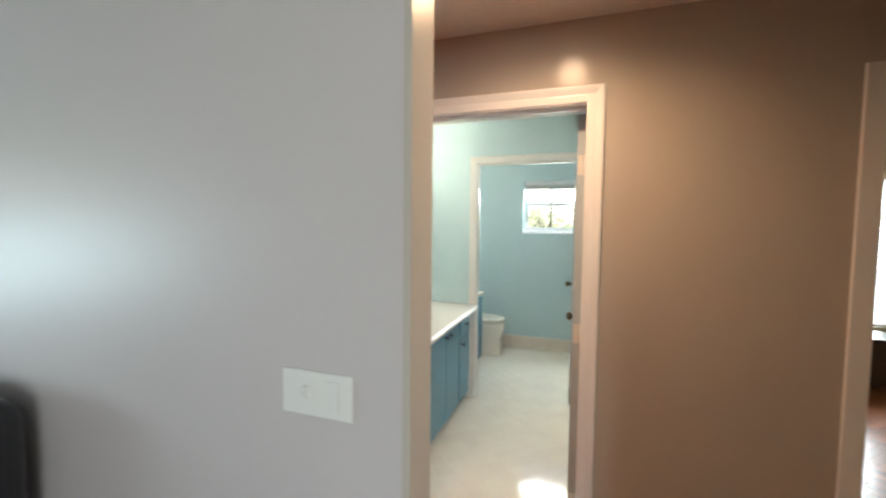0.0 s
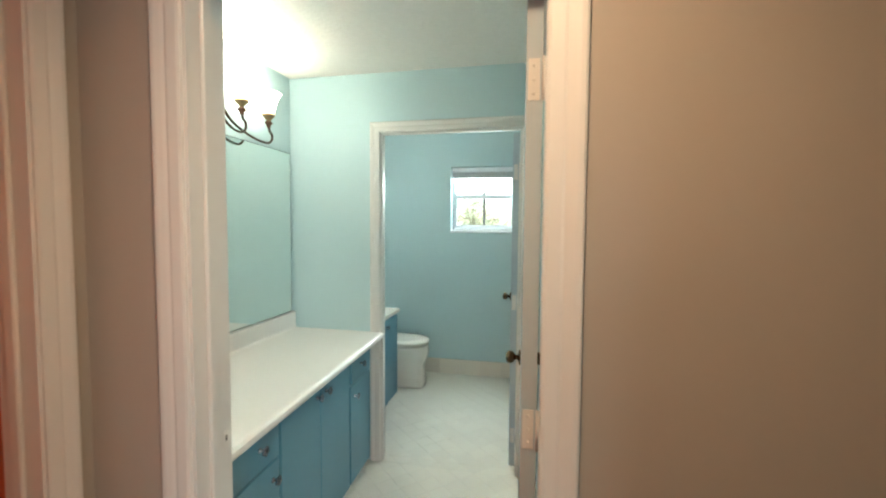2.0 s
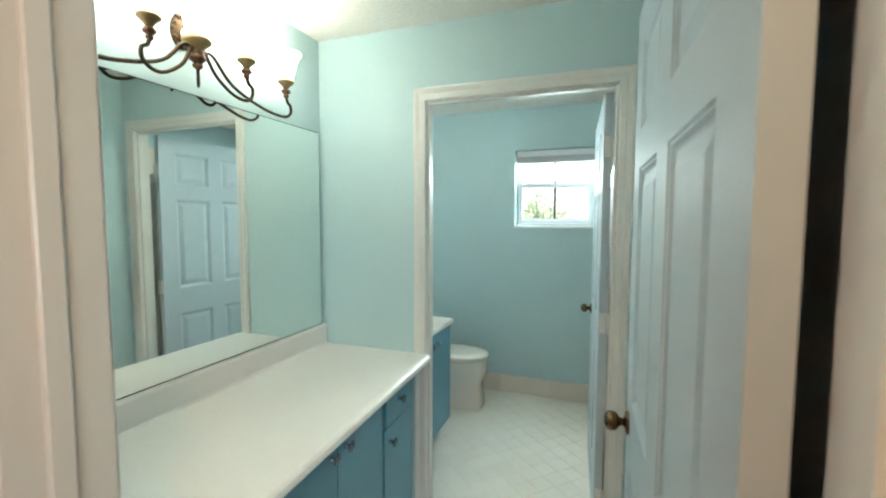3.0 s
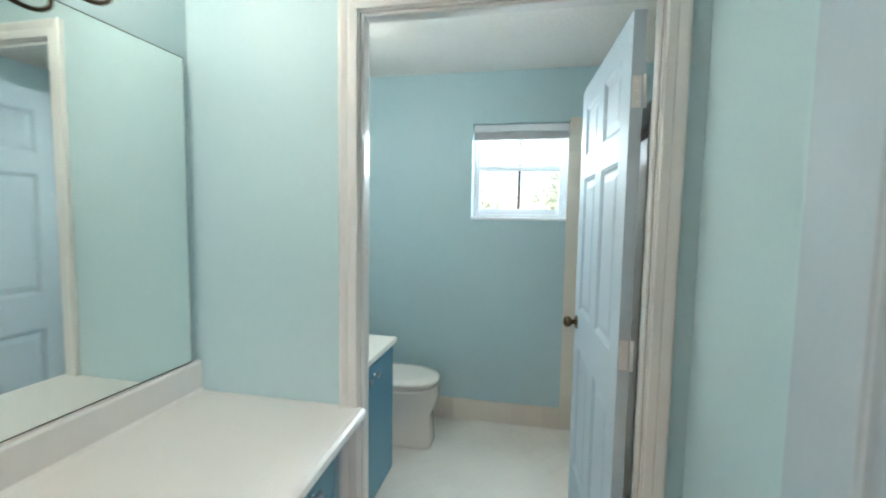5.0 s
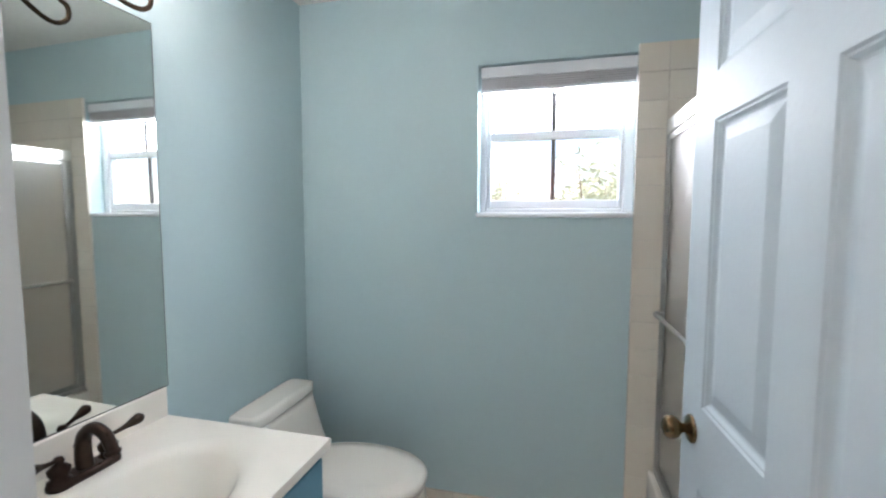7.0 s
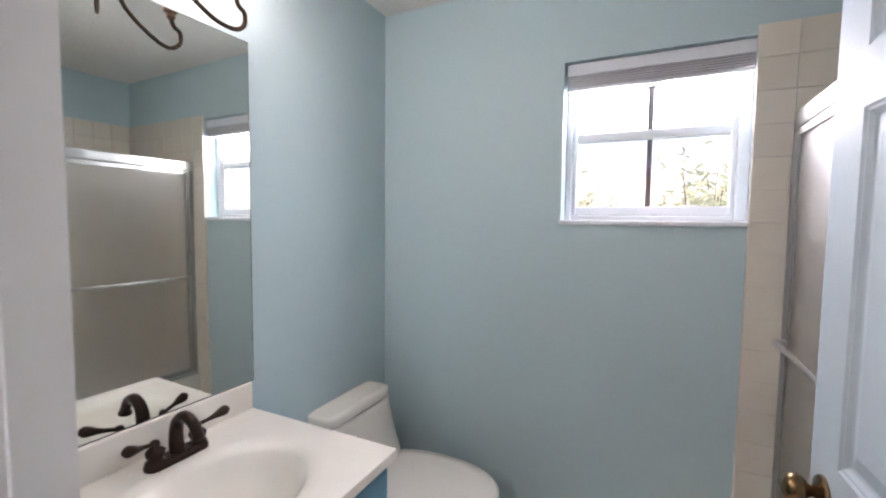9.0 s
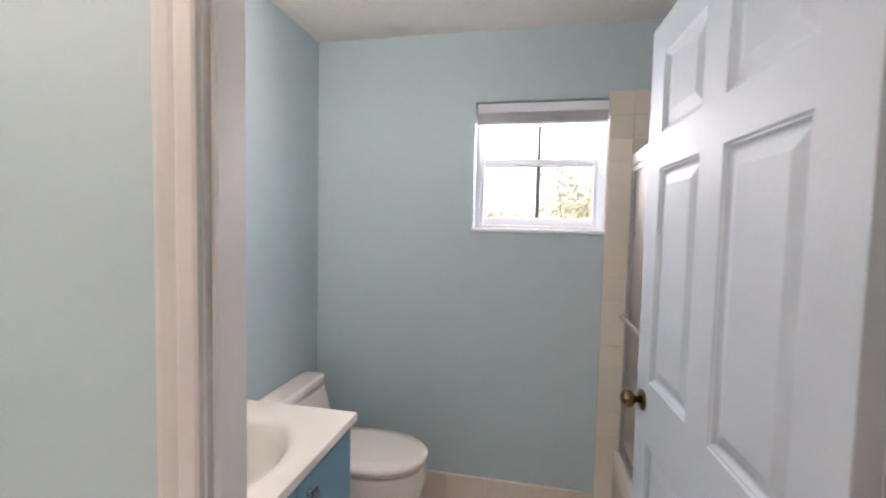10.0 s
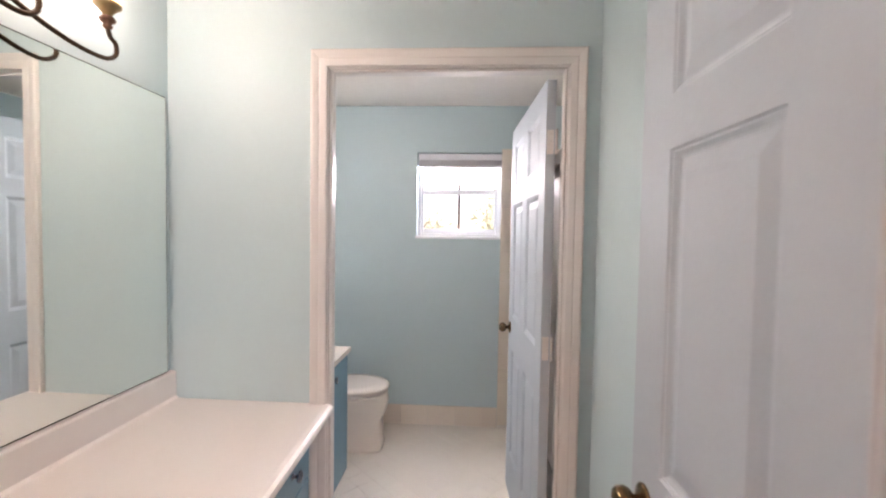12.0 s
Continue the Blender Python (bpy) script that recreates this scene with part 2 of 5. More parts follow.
def lathe(bm, profile, n=24, m=None):
    """Turned solid from (radius, height) pairs round z."""
    m = m or Matrix()
    rings = []
    for r, z in profile:
        if r < 1e-5:
            rings.append([bm.verts.new(m @ Vector((0, 0, z)))])
        else:
            rings.append([bm.verts.new(m @ Vector((r * math.cos(2 * math.pi * i / n), r * math.sin(2 * math.pi * i / n), z))) for i in range(n)])
    for a, b in zip(rings, rings[1:]):
        for i in range(n):
            j = (i + 1) % n
            if len(a) == 1 and len(b) == 1:
                continue
            if len(a) == 1:
                f = bm.faces.new((a[0], b[j], b[i]))
            elif len(b) == 1:
                f = bm.faces.new((a[i], a[j], b[0]))
            else:
                f = bm.faces.new((a[i], a[j], b[j], b[i]))
            f.smooth = True
    return bm


def curve_points(pts, steps=8):
    """Smooth line through the points."""
    pts = [Vector(p) for p in pts]
    ext = [2 * pts[0] - pts[1], *pts, 2 * pts[-1] - pts[-2]]
    out = []
    for i in range(1, len(ext) - 2):
        p0, p1, p2, p3 = ext[i - 1:i + 3]
        for k in range(steps):
            t = k / steps
            out.append(0.5 * (2 * p1 + (p2 - p0) * t + (2 * p0 - 5 * p1 + 4 * p2 - p3) * t * t + (3 * p1 - p0 - 3 * p2 + p3) * t ** 3))
    out.append(pts[-1])
    return out


def tube(bm, pts, radius, n=10, taper=None, steps=8, smooth_line=True):
    """Round bar along a line; taper gives the radius from 0 to 1 along it."""
    line = curve_points(pts, steps) if smooth_line else [Vector(p) for p in pts]
    up = Vector((0.13, 0.21, 0.97)).normalized()
    rings = []
    for i, p in enumerate(line):
        d = (line[min(i + 1, len(line) - 1)] - line[max(i - 1, 0)]).normalized()
        a = d.cross(up)
        if a.length < 0.1:
            a = d.cross(Vector((1, 0.1, 0)))
        a.normalize()
        b = d.cross(a)
        r = radius * (taper(i / (len(line) - 1)) if taper else 1)
        rings.append([bm.verts.new(p + r * (math.cos(2 * math.pi * k / n) * a + math.sin(2 * math.pi * k / n) * b)) for k in range(n)])
    for a, b in zip(rings, rings[1:]):
        for k in range(n):
            f = bm.faces.new((a[k], a[(k + 1) % n], b[(k + 1) % n], b[k]))
            f.smooth = True
    bm.faces.new(rings[0][::-1])
    bm.faces.new(rings[-1])
    return bm


def rings_mesh(bm, rings, cap_start=True, cap_end=True, smooth=True):
    """Skin over closed rings of points."""
    vs = [[bm.verts.new(p) for p in ring] for ring in rings]
    n = len(vs[0])
    for a, b in zip(vs, vs[1:]):
        for i in range(n):
            f = bm.faces.new((a[i], a[(i + 1) % n], b[(i + 1) % n], b[i]))
            f.smooth = smooth
    if cap_start:
        bm.faces.new(vs[0][::-1])
    if cap_end:
        bm.faces.new(vs[-1])
    return bm


def mesh_of(name, bm):
    bmesh.ops.recalc_face_normals(bm, faces=bm.faces)
    me = bpy.data.meshes.new(name)
    bm.to_mesh(me)
    bm.free()
    return me


def part(name, bm, mat, parent=None, label=""):
    me = mesh_of(name, bm)
    me.materials.append(M[mat])
    ob = new(name, me)
    if parent is not None:
        ob.parent = parent
    return tagged(ob, label)


def thing(name, x, y, z, label, category, group="", turn=0):
    ob = new(name)
    ob.empty_display_size = 0.1
    ob.matrix_world = pose(x, y, z, 0, 0, turn)
    return tagged(ob, label, category, group)


def structure(name, bm, mats, label="", chooser=None):
    """A piece of the setting; chooser(normal, centre) picks the material slot of a face."""
    bmesh.ops.recalc_face_normals(bm, faces=bm.faces)
    bm.normal_update()
    if chooser:
        for f in bm.faces:
            f.material_index = chooser(f.normal, f.calc_center_median())
    me = bpy.data.meshes.new(name)
    bm.to_mesh(me)
    bm.free()
    for k in mats:
        me.materials.append(M[k])
    return tagged(new(name, me), label, kind="structure")


def slabs(*boxes):
    bm = bmesh.new()
    for b in boxes:
        box(bm, *b)
    return bm


# ---------------- the building ----------------
CEIL = 2.39
TOP = 2.60        # top of the walls, above the ceilings
DOOR_TOP = 2.045

# wall between hall and bathroom, with the bathroom door's opening
structure("wall_hall_bath", slabs((0.34, 0.735, 0.012, 0.13, 0, TOP), (1.558, 1.70, 0.012, 0.13, 0, TOP), (0.735, 1.558, 0.012, 0.13, DOOR_TOP + 0.012, TOP)),
          ["taupe", "aqua"], "taupe hall wall, aqua on its bathroom side", lambda n, c: 1 if n.y > 0.5 or (c.y > 0.1 and abs(n.y) < 0.5 and c.x > 1.6) else 0)
# wall between hall and study
structure("wall_hall_study", slabs((1.70, 2.50, 0.012, 0.13, 0, TOP), (3.28, 5.8, 0.012, 0.13, 0, TOP), (2.50, 3.28, 0.012, 0.13, 2.038, TOP)),
          ["taupe", "sage"], "taupe hall wall beside the study door", lambda n, c: 1 if n.y > 0.5 else 0)
# hall west wall with the opening to the orange bedroom
structure("wall_hall_west", slabs((0.34, 0.45, -1.06, -0.90, 0, TOP), (0.34, 0.45, -0.085, 0.012, 0, TOP), (0.34, 0.45, -0.90, -0.085, DOOR_TOP, TOP)),
          ["taupe", "orange"], "taupe wall at the end of the hall", lambda n, c: 1 if n.x < -0.5 else 0)
# wall between hall and lounge with the opening that is walked through
structure("wall_hall_lounge", slabs((-3.3, 1.243, -1.135, -1.03, 0, TOP), (2.075, 5.8, -1.135, -1.03, 0, TOP), (1.243, 2.075, -1.135, -1.03, 2.10, TOP)),
          ["taupe", "grey", "orange"], "pale grey glossy lounge wall", lambda n, c: 1 if n.y < -0.5 else (2 if c.x < 0.3 else 0))
# walls of the two bath rooms
structure("wall_bath_west", slabs((-0.10, 0.0, 0.035, 1.652, 0, TOP)), ["aqua", "orange"], "aqua painted wall behind the long mirror", lambda n, c: 0 if n.x > 0.5 else 1)
structure("wall_red_return", slabs((-0.10, 0.34, 0.030, 0.128, 0, TOP)), ["orange", "aqua"], "deep orange return wall", lambda n, c: 1 if n.y > 0.5 else 0)
bm = slabs((1.555, 1.68, 0.13, 1.652, 0, TOP))
for v in bm.verts:                 # this wall runs a little out of square, like the cabinets
    v.co.x += 0.031 * (1.652 - v.co.y) * (v.co.x < 1.6)
structure("wall_bath_east", bm, ["aqua"], "aqua painted wall beside the open door")
structure("wall_bath_inner", slabs((-0.28, 0.585, 1.652, 1.730, 0, TOP), (1.460, 2.32, 1.652, 1.730, 0, TOP), (0.585, 1.460, 1.652, 1.730, DOOR_TOP + 0.012, TOP)),
          ["aqua"], "aqua wall with the doorway to the toilet room")
structure("wall_toilet_west", slabs((-0.28, -0.125, 1.730, 3.31, 0, TOP)), ["aqua"], "aqua painted wall beside the toilet")
structure("wall_toilet_east", slabs((2.22, 2.32, 1.730, 3.31, 0, TOP)), ["aqua"], "aqua wall above the bath tiles")
WX0, WX1, WZ0, WZ1 = 0.720, 1.358, 1.420, 2.050
structure("wall_outer_north", slabs((-0.28, WX0, 3.31, 3.47, 0, TOP), (WX1, 2.32, 3.31, 3.47, 0, TOP), (WX0, WX1, 3.31, 3.47, 0, WZ0), (WX0, WX1, 3.31, 3.47, WZ1, TOP)),
          ["aqua", "stucco", "vinyl"], "aqua outer wall with a small window", lambda n, c: 1 if n.y > 0.5 else (2 if n.z > 0.5 and WZ0 - 0.01 < c.z < WZ1 + 0.01 and WX0 - 0.01 < c.x < WX1 + 0.01 else 0))
# bedroom, study and lounge shells
structure("wall_red_north", slabs((-3.2, -2.3, 2.40, 2.52, 0, TOP), (-0.9, -0.28, 2.40, 2.52, 0, TOP), (-2.3, -0.9, 2.40, 2.52, 0, 0.8), (-2.3, -0.9, 2.40, 2.52, 2.08, TOP)), ["orange"], "orange bedroom wall")
structure("wall_red_west", slabs((-3.2, -3.05, -1.06, 2.40, 0, TOP)), ["orange"], "orange bedroom wall")
structure("wall_red_east", slabs((-0.40, -0.28, 1.652, 2.40, 0, TOP)), ["orange"], "orange bedroom wall")
structure("wall_study_west", slabs((2.32, 2.42, 0.13, 3.70, 0, TOP)), ["sage"], "sage study wall")
structure("wall_study_north", slabs((2.32, 3.51, 3.70, 3.85, 0, TOP), (4.41, 5.8, 3.70, 3.85, 0, TOP), (3.51, 4.41, 3.70, 3.85, 0, 0.50), (3.51, 4.41, 3.70, 3.85, 2.06, TOP)), ["sage"], "sage study wall with a window")
structure("wall_study_east", slabs((5.68, 5.8, 0.13, 3.70, 0, TOP)), ["sage"], "sage study wall")
structure("wall_hall_east", slabs((5.68, 5.8, -1.06, 0.012, 0, TOP)), ["taupe"], "taupe wall at the far end of the hall")
structure("wall_lounge_west", slabs((-3.3, -3.18, -5.6, -3.8, 0, TOP), (-3.3, -3.18, -2.2, -1.135, 0, TOP), (-3.3, -3.18, -3.8, -2.2, 0, 0.85), (-3.3, -3.18, -3.8, -2.2, 2.15, TOP)), ["grey"], "pale grey lounge wall with a window")
structure("wall_lounge_south", slabs((-3.3, 3.4, -5.72, -5.6, 0, TOP), (5.2, 5.8, -5.72, -5.6, 0, TOP), (3.4, 5.2, -5.72, -5.6, 0, 0.8), (3.4, 5.2, -5.72, -5.6, 2.2, TOP)), ["grey"], "pale grey lounge wall")
structure("wall_lounge_east", slabs((5.68, 5.8, -5.6, -1.135, 0, TOP)), ["grey"], "pale grey lounge wall")
# ceilings
structure("ceiling_hall", slabs((0.45, HALL_X - 0.066, -1.06, 0.012, CEIL, CEIL + 0.06), (HALL_X + 0.066, 5.68, -1.06, 0.012, CEIL, CEIL + 0.06), (HALL_X - 0.066, HALL_X + 0.066, -1.06, HALL_Y - 0.066, CEIL, CEIL + 0.06), (HALL_X - 0.066, HALL_X + 0.066, HALL_Y + 0.066, 0.012, CEIL, CEIL + 0.06)), ["ceiling"], "white hall ceiling")
structure("ceiling_bath", slabs((0.0, 1.603, 0.13, 1.652, CEIL, CEIL + 0.06)), ["ceiling"], "white knock-down textured ceiling")
structure("ceiling_toilet", slabs((-0.125, 2.22, 1.730, 3.31, CEIL, CEIL + 0.06)), ["ceiling"], "white textured ceiling")
structure("ceiling_red", slabs((-3.05, -0.10, -1.06, 1.652, CEIL, CEIL + 0.06), (-3.05, -0.40, 1.652, 2.40, CEIL, CEIL + 0.06), (-0.10, 0.34, -1.06, 0.03, CEIL, CEIL + 0.06)), ["ceiling"], "white bedroom ceiling")
structure("ceiling_study", slabs((2.42, 5.68, 0.13, 3.70, CEIL + 0.03, CEIL + 0.09)), ["ceiling"], "white study ceiling")
structure("ceiling_lounge", slabs((-3.18, 5.68, -5.6, -1.135, CEIL, CEIL + 0.06)), ["ceiling"], "white lounge ceiling")
structure("roof", slabs((-3.5, 6.0, -5.9, 4.0, TOP, TOP + 0.15)), ["stucco"], "flat roof slab")
# floors
# hall floor is unseen; its light brown serves as a reflector for the ceiling
structure("floor_hall", slabs((0.34, 5.68, -1.135, 0.012, -0.05, 0.0)), ["hall_wood"], "unseen brown wood hall floor, lightened to brighten the ceiling")
structure("floor_lounge", slabs((-3.18, 5.68, -5.6, -1.135, -0.05, 0.0)), ["subfloor"], "dark wood lounge floor")
structure("floor_red", slabs((-3.05, -0.10, -1.06, 1.652, -0.05, 0.004), (-3.05, -0.40, 1.652, 2.40, -0.05, 0.004), (-0.10, 0.34, -1.06, 0.03, -0.05, 0.004)), ["carpet"], "mauve-grey bedroom carpet")
floor_bath = structure("floor_bath", slabs((0.0, 1.575, 0.012, 1.652, -0.05, 0.0), (0.55, 1.52, 1.652, 1.730, -0.05, 0.0), (-0.16, 2.22, 1.730, 3.31, -0.05, 0.0)), ["grout"], "glossy white floor tiles laid on the diagonal")
floor_study = structure("floor_study", slabs((2.42, 5.68, 0.012, 3.70, -0.05, 0.0)), ["subfloor"], "cherry wood herringbone floor")
# ground outside
structure("ground", slabs((-300, 300, -300, 300, -0.25, -0.15)), ["grass"], "sunlit lawn around the house")

# ---------------- door casings and jambs ----------------


def casing_profile():
    """Fluted colonial casing: (across from the inner edge, proud of the wall)."""
    return [(0.0, 0.0), (0.0, 0.009), (0.006, 0.0115), (0.028, 0.0128), (0.034, 0.0116), (0.042, 0.0142), (0.056, 0.0175), (0.064, 0.0175), (0.068, 0.0145), (0.068, 0.0)]


def casing(name, x0, x1, top, y, side, parent=None, turned=None, width=1.0, label="white fluted door casing", plain=False):
    """Mitred casing round an opening in a wall along x; side -1 faces -y. turned maps the points elsewhere."""
    bm = bmesh.new()
    prof = [(a * width, d) for a, d in ([(0.0, 0.0), (0.0, 0.012), (0.003, 0.015), (0.065, 0.015), (0.068, 0.012), (0.068, 0.0)] if plain else casing_profile())]
    rows = []
    for px, pz, ox, oz in ((x0, 0.0, -1, 0), (x0, top, -1, 1), (x1, top, 1, 1), (x1, 0.0, 1, 0)):
        rows.append([bm.verts.new(Vector((px + ox * a, y + side * d, pz + oz * a))) for a, d in prof])
    for a, b in zip(rows, rows[1:]):
        for i in range(len(prof) - 1):
            bm.faces.new((a[i], a[i + 1], b[i + 1], b[i]))
    bm.faces.new(rows[0])
    bm.faces.new(rows[-1][::-1])
    if turned:
        bmesh.ops.transform(bm, matrix=turned, verts=bm.verts)
    return structure(name, bm, ["white"], label)


def jambs(name, x0, x1, top, y0, y1, stop_y, turned=None):
    """Lining boards of the opening, with the stop that the leaf closes on."""
    t = 0.018
    bm = bmesh.new()
    box(bm, x0 - t, x0, y0, y1, 0, top + t)
    box(bm, x1, x1 + t, y0, y1, 0, top + t)
    box(bm, x0, x1, y0, y1, top, top + t)
    s = 0.011
    box(bm, x0, x0 + s, stop_y - 0.03, stop_y, 0, top, 0.003)
    box(bm, x1 - s, x1, stop_y - 0.03, stop_y, 0, top, 0.003)
    box(bm, x0 + s, x1 - s, stop_y - 0.03, stop_y, top - s, top, 0.003)
    if turned:
        bmesh.ops.transform(bm, matrix=turned, verts=bm.verts)
    return structure(name, bm, ["white"], "white painted door jamb")


AX0, AX1 = 0.745, 1.527
jambs("door_jamb_1", AX0 + 0.004, AX1 + 0.012, DOOR_TOP - 0.012, 0.011, 0.131, 0.080)
casing("trim_1", AX0 - 0.006, AX1 + 0.003, DOOR_TOP - 0.006, 0.0115, -1, width=1.05)
casing("trim_2", AX0 - 0.006, AX1 + 0.018, DOOR_TOP - 0.006, 0.1305, 1, width=0.4)
BX0, BX1 = 0.601, 1.443
jambs("door_jamb_2", BX0, BX1, DOOR_TOP - 0.010, 1.651, 1.731, 1.690)
casing("trim_3", BX0 - 0.004, BX1 + 0.004, DOOR_TOP - 0.006, 1.6515, -1, width=0.86)
casing("trim_4", BX0 - 0.006, BX1 + 0.006, DOOR_TOP - 0.006, 1.7305, 1)
ZX0, ZX1 = 2.514, 3.262
jambs("door_jamb_3", ZX0, ZX1, 2.022, 0.011, 0.131, 0.09)
casing("trim_5", ZX0 - 0.004, ZX1 + 0.004, 2.028, 0.0115, -1, width=1.0, label="plain flat white door casing", plain=True)
# opening to the orange bedroom, in the wall along y
TURN_W = Matrix(((0, -1, 0, 0), (1, 0, 0, 0), (0, 0, 1, 0), (0, 0, 0, 1)))
jambs("door_jamb_4", -0.882, -0.100, DOOR_TOP - 0.018, -0.451, -0.339, -0.375, TURN_W)
casing("trim_6", -0.888, -0.094, DOOR_TOP - 0.006, -0.4505, -1, turned=TURN_W, width=1.0)
# opening between lounge and hall: plain lining boards
structure("trim_lounge_opening", slabs((1.228, 1.245, -1.139, -1.026, 0, 2.10), (1.245, 2.073, -1.139, -1.026, 2.085, 2.102)), ["cream"], "cream painted lining of the lounge opening")
structure("trim_lounge_opening_east", slabs((2.073, 2.090, -1.139, -1.026, 0, 2.10)), ["grey"], "grey painted lining of the lounge opening")
# skirtings
structure("baseboard_hall", slabs((0.452, 0.670, 0.0, 0.0115, 0.002, 0.085), (1.603, 2.432, 0.0, 0.0115, 0.002, 0.085)), ["white"], "white hall skirting board")
structure("baseboard_red", slabs((-3.049, -3.036, -1.05, 2.39, 0.005, 0.10)), ["white"], "white bedroom skirting board")
structure("baseboard_study", slabs((2.43, 5.67, 3.686, 3.699, 0.002, 0.09), (5.666, 5.679, 0.14, 3.685, 0.002, 0.09)), ["white"], "white study skirting board")
structure("threshold", slabs((AX0 + 0.005, AX1 - 0.005, 0.012, 0.120, 0.0012, 0.009)), ["block"], "wooden threshold strip")

# ---------------- doors ----------------


def knob(parent, y, z, face_x, out, mat="brass"):
    """Round door knob on its rose; out: -1 towards -x, 1 towards +x."""
    k = part("door_knob", lathe(bmesh.new(), [(0, 0), (0.011, 0), (0.010, 0.018), (0.013, 0.024), (0.022, 0.030), (0.0265, 0.040), (0.026, 0.050), (0.020, 0.059), (0.010, 0.063), (0, 0.064)], 24,
             pose(face_x, y, z, 0, 90 * out, 0)), mat, parent, "aged brass door knob")
    part("rose", lathe(bmesh.new(), [(0, -0.001), (0.032, -0.001), (0.032, 0.004), (0.028, 0.008), (0.016, 0.010), (0.012, 0.014), (0, 0.014)], 24, pose(face_x, y, z, 0, 90 * out, 0)), mat, k)


def six_panel_door(name, width, x, y, turn, label, knob_z=0.925, both=True):
    """Six-panel leaf hinged at its local origin, running along local +y, its thickness towards -x."""
    door = thing(name, x, y, 0, label, "door", turn=turn)
    h0, h1, th = 0.012, 2.030, 0.035
    s = 0.105 * width / 0.81
    cols = [(s, width / 2 - s / 2), (width / 2 + s / 2, width - s)]
    rows = [(0.24, 0.82), (1.00, 1.613), (1.71, 1.930)]
    bm = bmesh.new()
    box(bm, -th + 0.0125, -0.0125, 0.004, width - 0.004, h0 + 0.004, h1 - 0.004)
    for a, b in ((0.0, s), (cols[0][1], cols[1][0]), (width - s, width)):
        box(bm, -th, 0, a, b, h0, h1)
    zs = [h0] + [v for r in rows for v in r] + [h1]
    for a, b in zip(zs[0::2], zs[1::2]):
        for c in cols:
            box(bm, -th, 0, c[0], c[1], a, b)
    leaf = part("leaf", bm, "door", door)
    for c in cols:
        for r in rows:
            bm = bmesh.new()
            for sx, f in ((0.0, -1), (-th, 1)):
                loops = []
                for inset, depth in ((0.0, 0.0002), (0.004, 0.0035), (0.008, 0.0042), (0.014, 0.0095), (0.018, 0.0112), (0.022, 0.0112), (0.050, 0.0035), (0.050, 0.0035)):
                    X = sx + f * depth
                    loops.append([bm.verts.new((X, yy, zz)) for yy, zz in ((c[0] + inset, r[0] + inset), (c[1] - inset, r[0] + inset), (c[1] - inset, r[1] - inset), (c[0] + inset, r[1] - inset))])
                loops = loops[:-1]
                for p, q in zip(loops, loops[1:]):
                    for i in range(4):
                        bm.faces.new((p[i], p[(i + 1) % 4], q[(i + 1) % 4], q[i]))
                bm.faces.new(loops[-1])
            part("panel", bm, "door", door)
    knob(door, width - 0.062, knob_z, -th, -1)
    if both:
        knob(door, width - 0.062, knob_z, 0.0, 1)
    bm = bmesh.new()
    box(bm, -0.029, -0.006, width - 0.0005, width + 0.0012, knob_z - 0.028, knob_z + 0.028)
    part("latch_plate", bm, "brass", door)
    for hz in (0.20, 1.02, 1.80):
        bm = bmesh.new()
        box(bm, -0.031, -0.006, -0.0022, 0.0006, hz - 0.045, hz + 0.045)
        lathe(bm, [(0, -0.046), (0.0055, -0.046), (0.0055, 0.046), (0, 0.046)], 12, pose(0.003, -0.006, hz))
        for k in (-0.03, 0.0, 0.03):
            lathe(bm, [(0, 0), (0.004, 0), (0.003, 0.0012), (0, 0.0012)], 8, pose(-0.018, -0.002, hz + k, 90, 0, 0))
        part("hinge", bm, "white", door, "white painted hinge")
    return door


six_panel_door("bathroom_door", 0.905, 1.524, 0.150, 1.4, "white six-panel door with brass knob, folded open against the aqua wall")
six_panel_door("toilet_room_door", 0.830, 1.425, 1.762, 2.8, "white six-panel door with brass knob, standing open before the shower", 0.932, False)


def strike(x, y, z, turn, label):
    t = thing("strike_plate", x, y, z, label, "strike plate", turn=turn)
    t.scale = (1.0, 0.60, 0.58)
    bm = bmesh.new()
    for a in ((-0.014, -0.006, -0.029, 0.029), (0.006, 0.014, -0.029, 0.029), (-0.006, 0.006, -0.029, -0.013), (-0.006, 0.006, 0.013, 0.029)):
        box(bm, 0, 0.0018, a[0], a[1], a[2], a[3])
    part("plate", bm, "white", t)
    bm = bmesh.new()
    box(bm, 0.0003, 0.0008, -0.006, 0.006, -0.013, 0.013)
    part("latch_hole", bm, "bronze", t, "dark latch hole")


strike(AX0 + 0.0042, 0.110, 0.935, 0, "small painted-over strike plate let into the white bathroom jamb")
strike(0.372, -0.1004, 0.945, -90, "small dark strike plate let into the bedroom jamb")

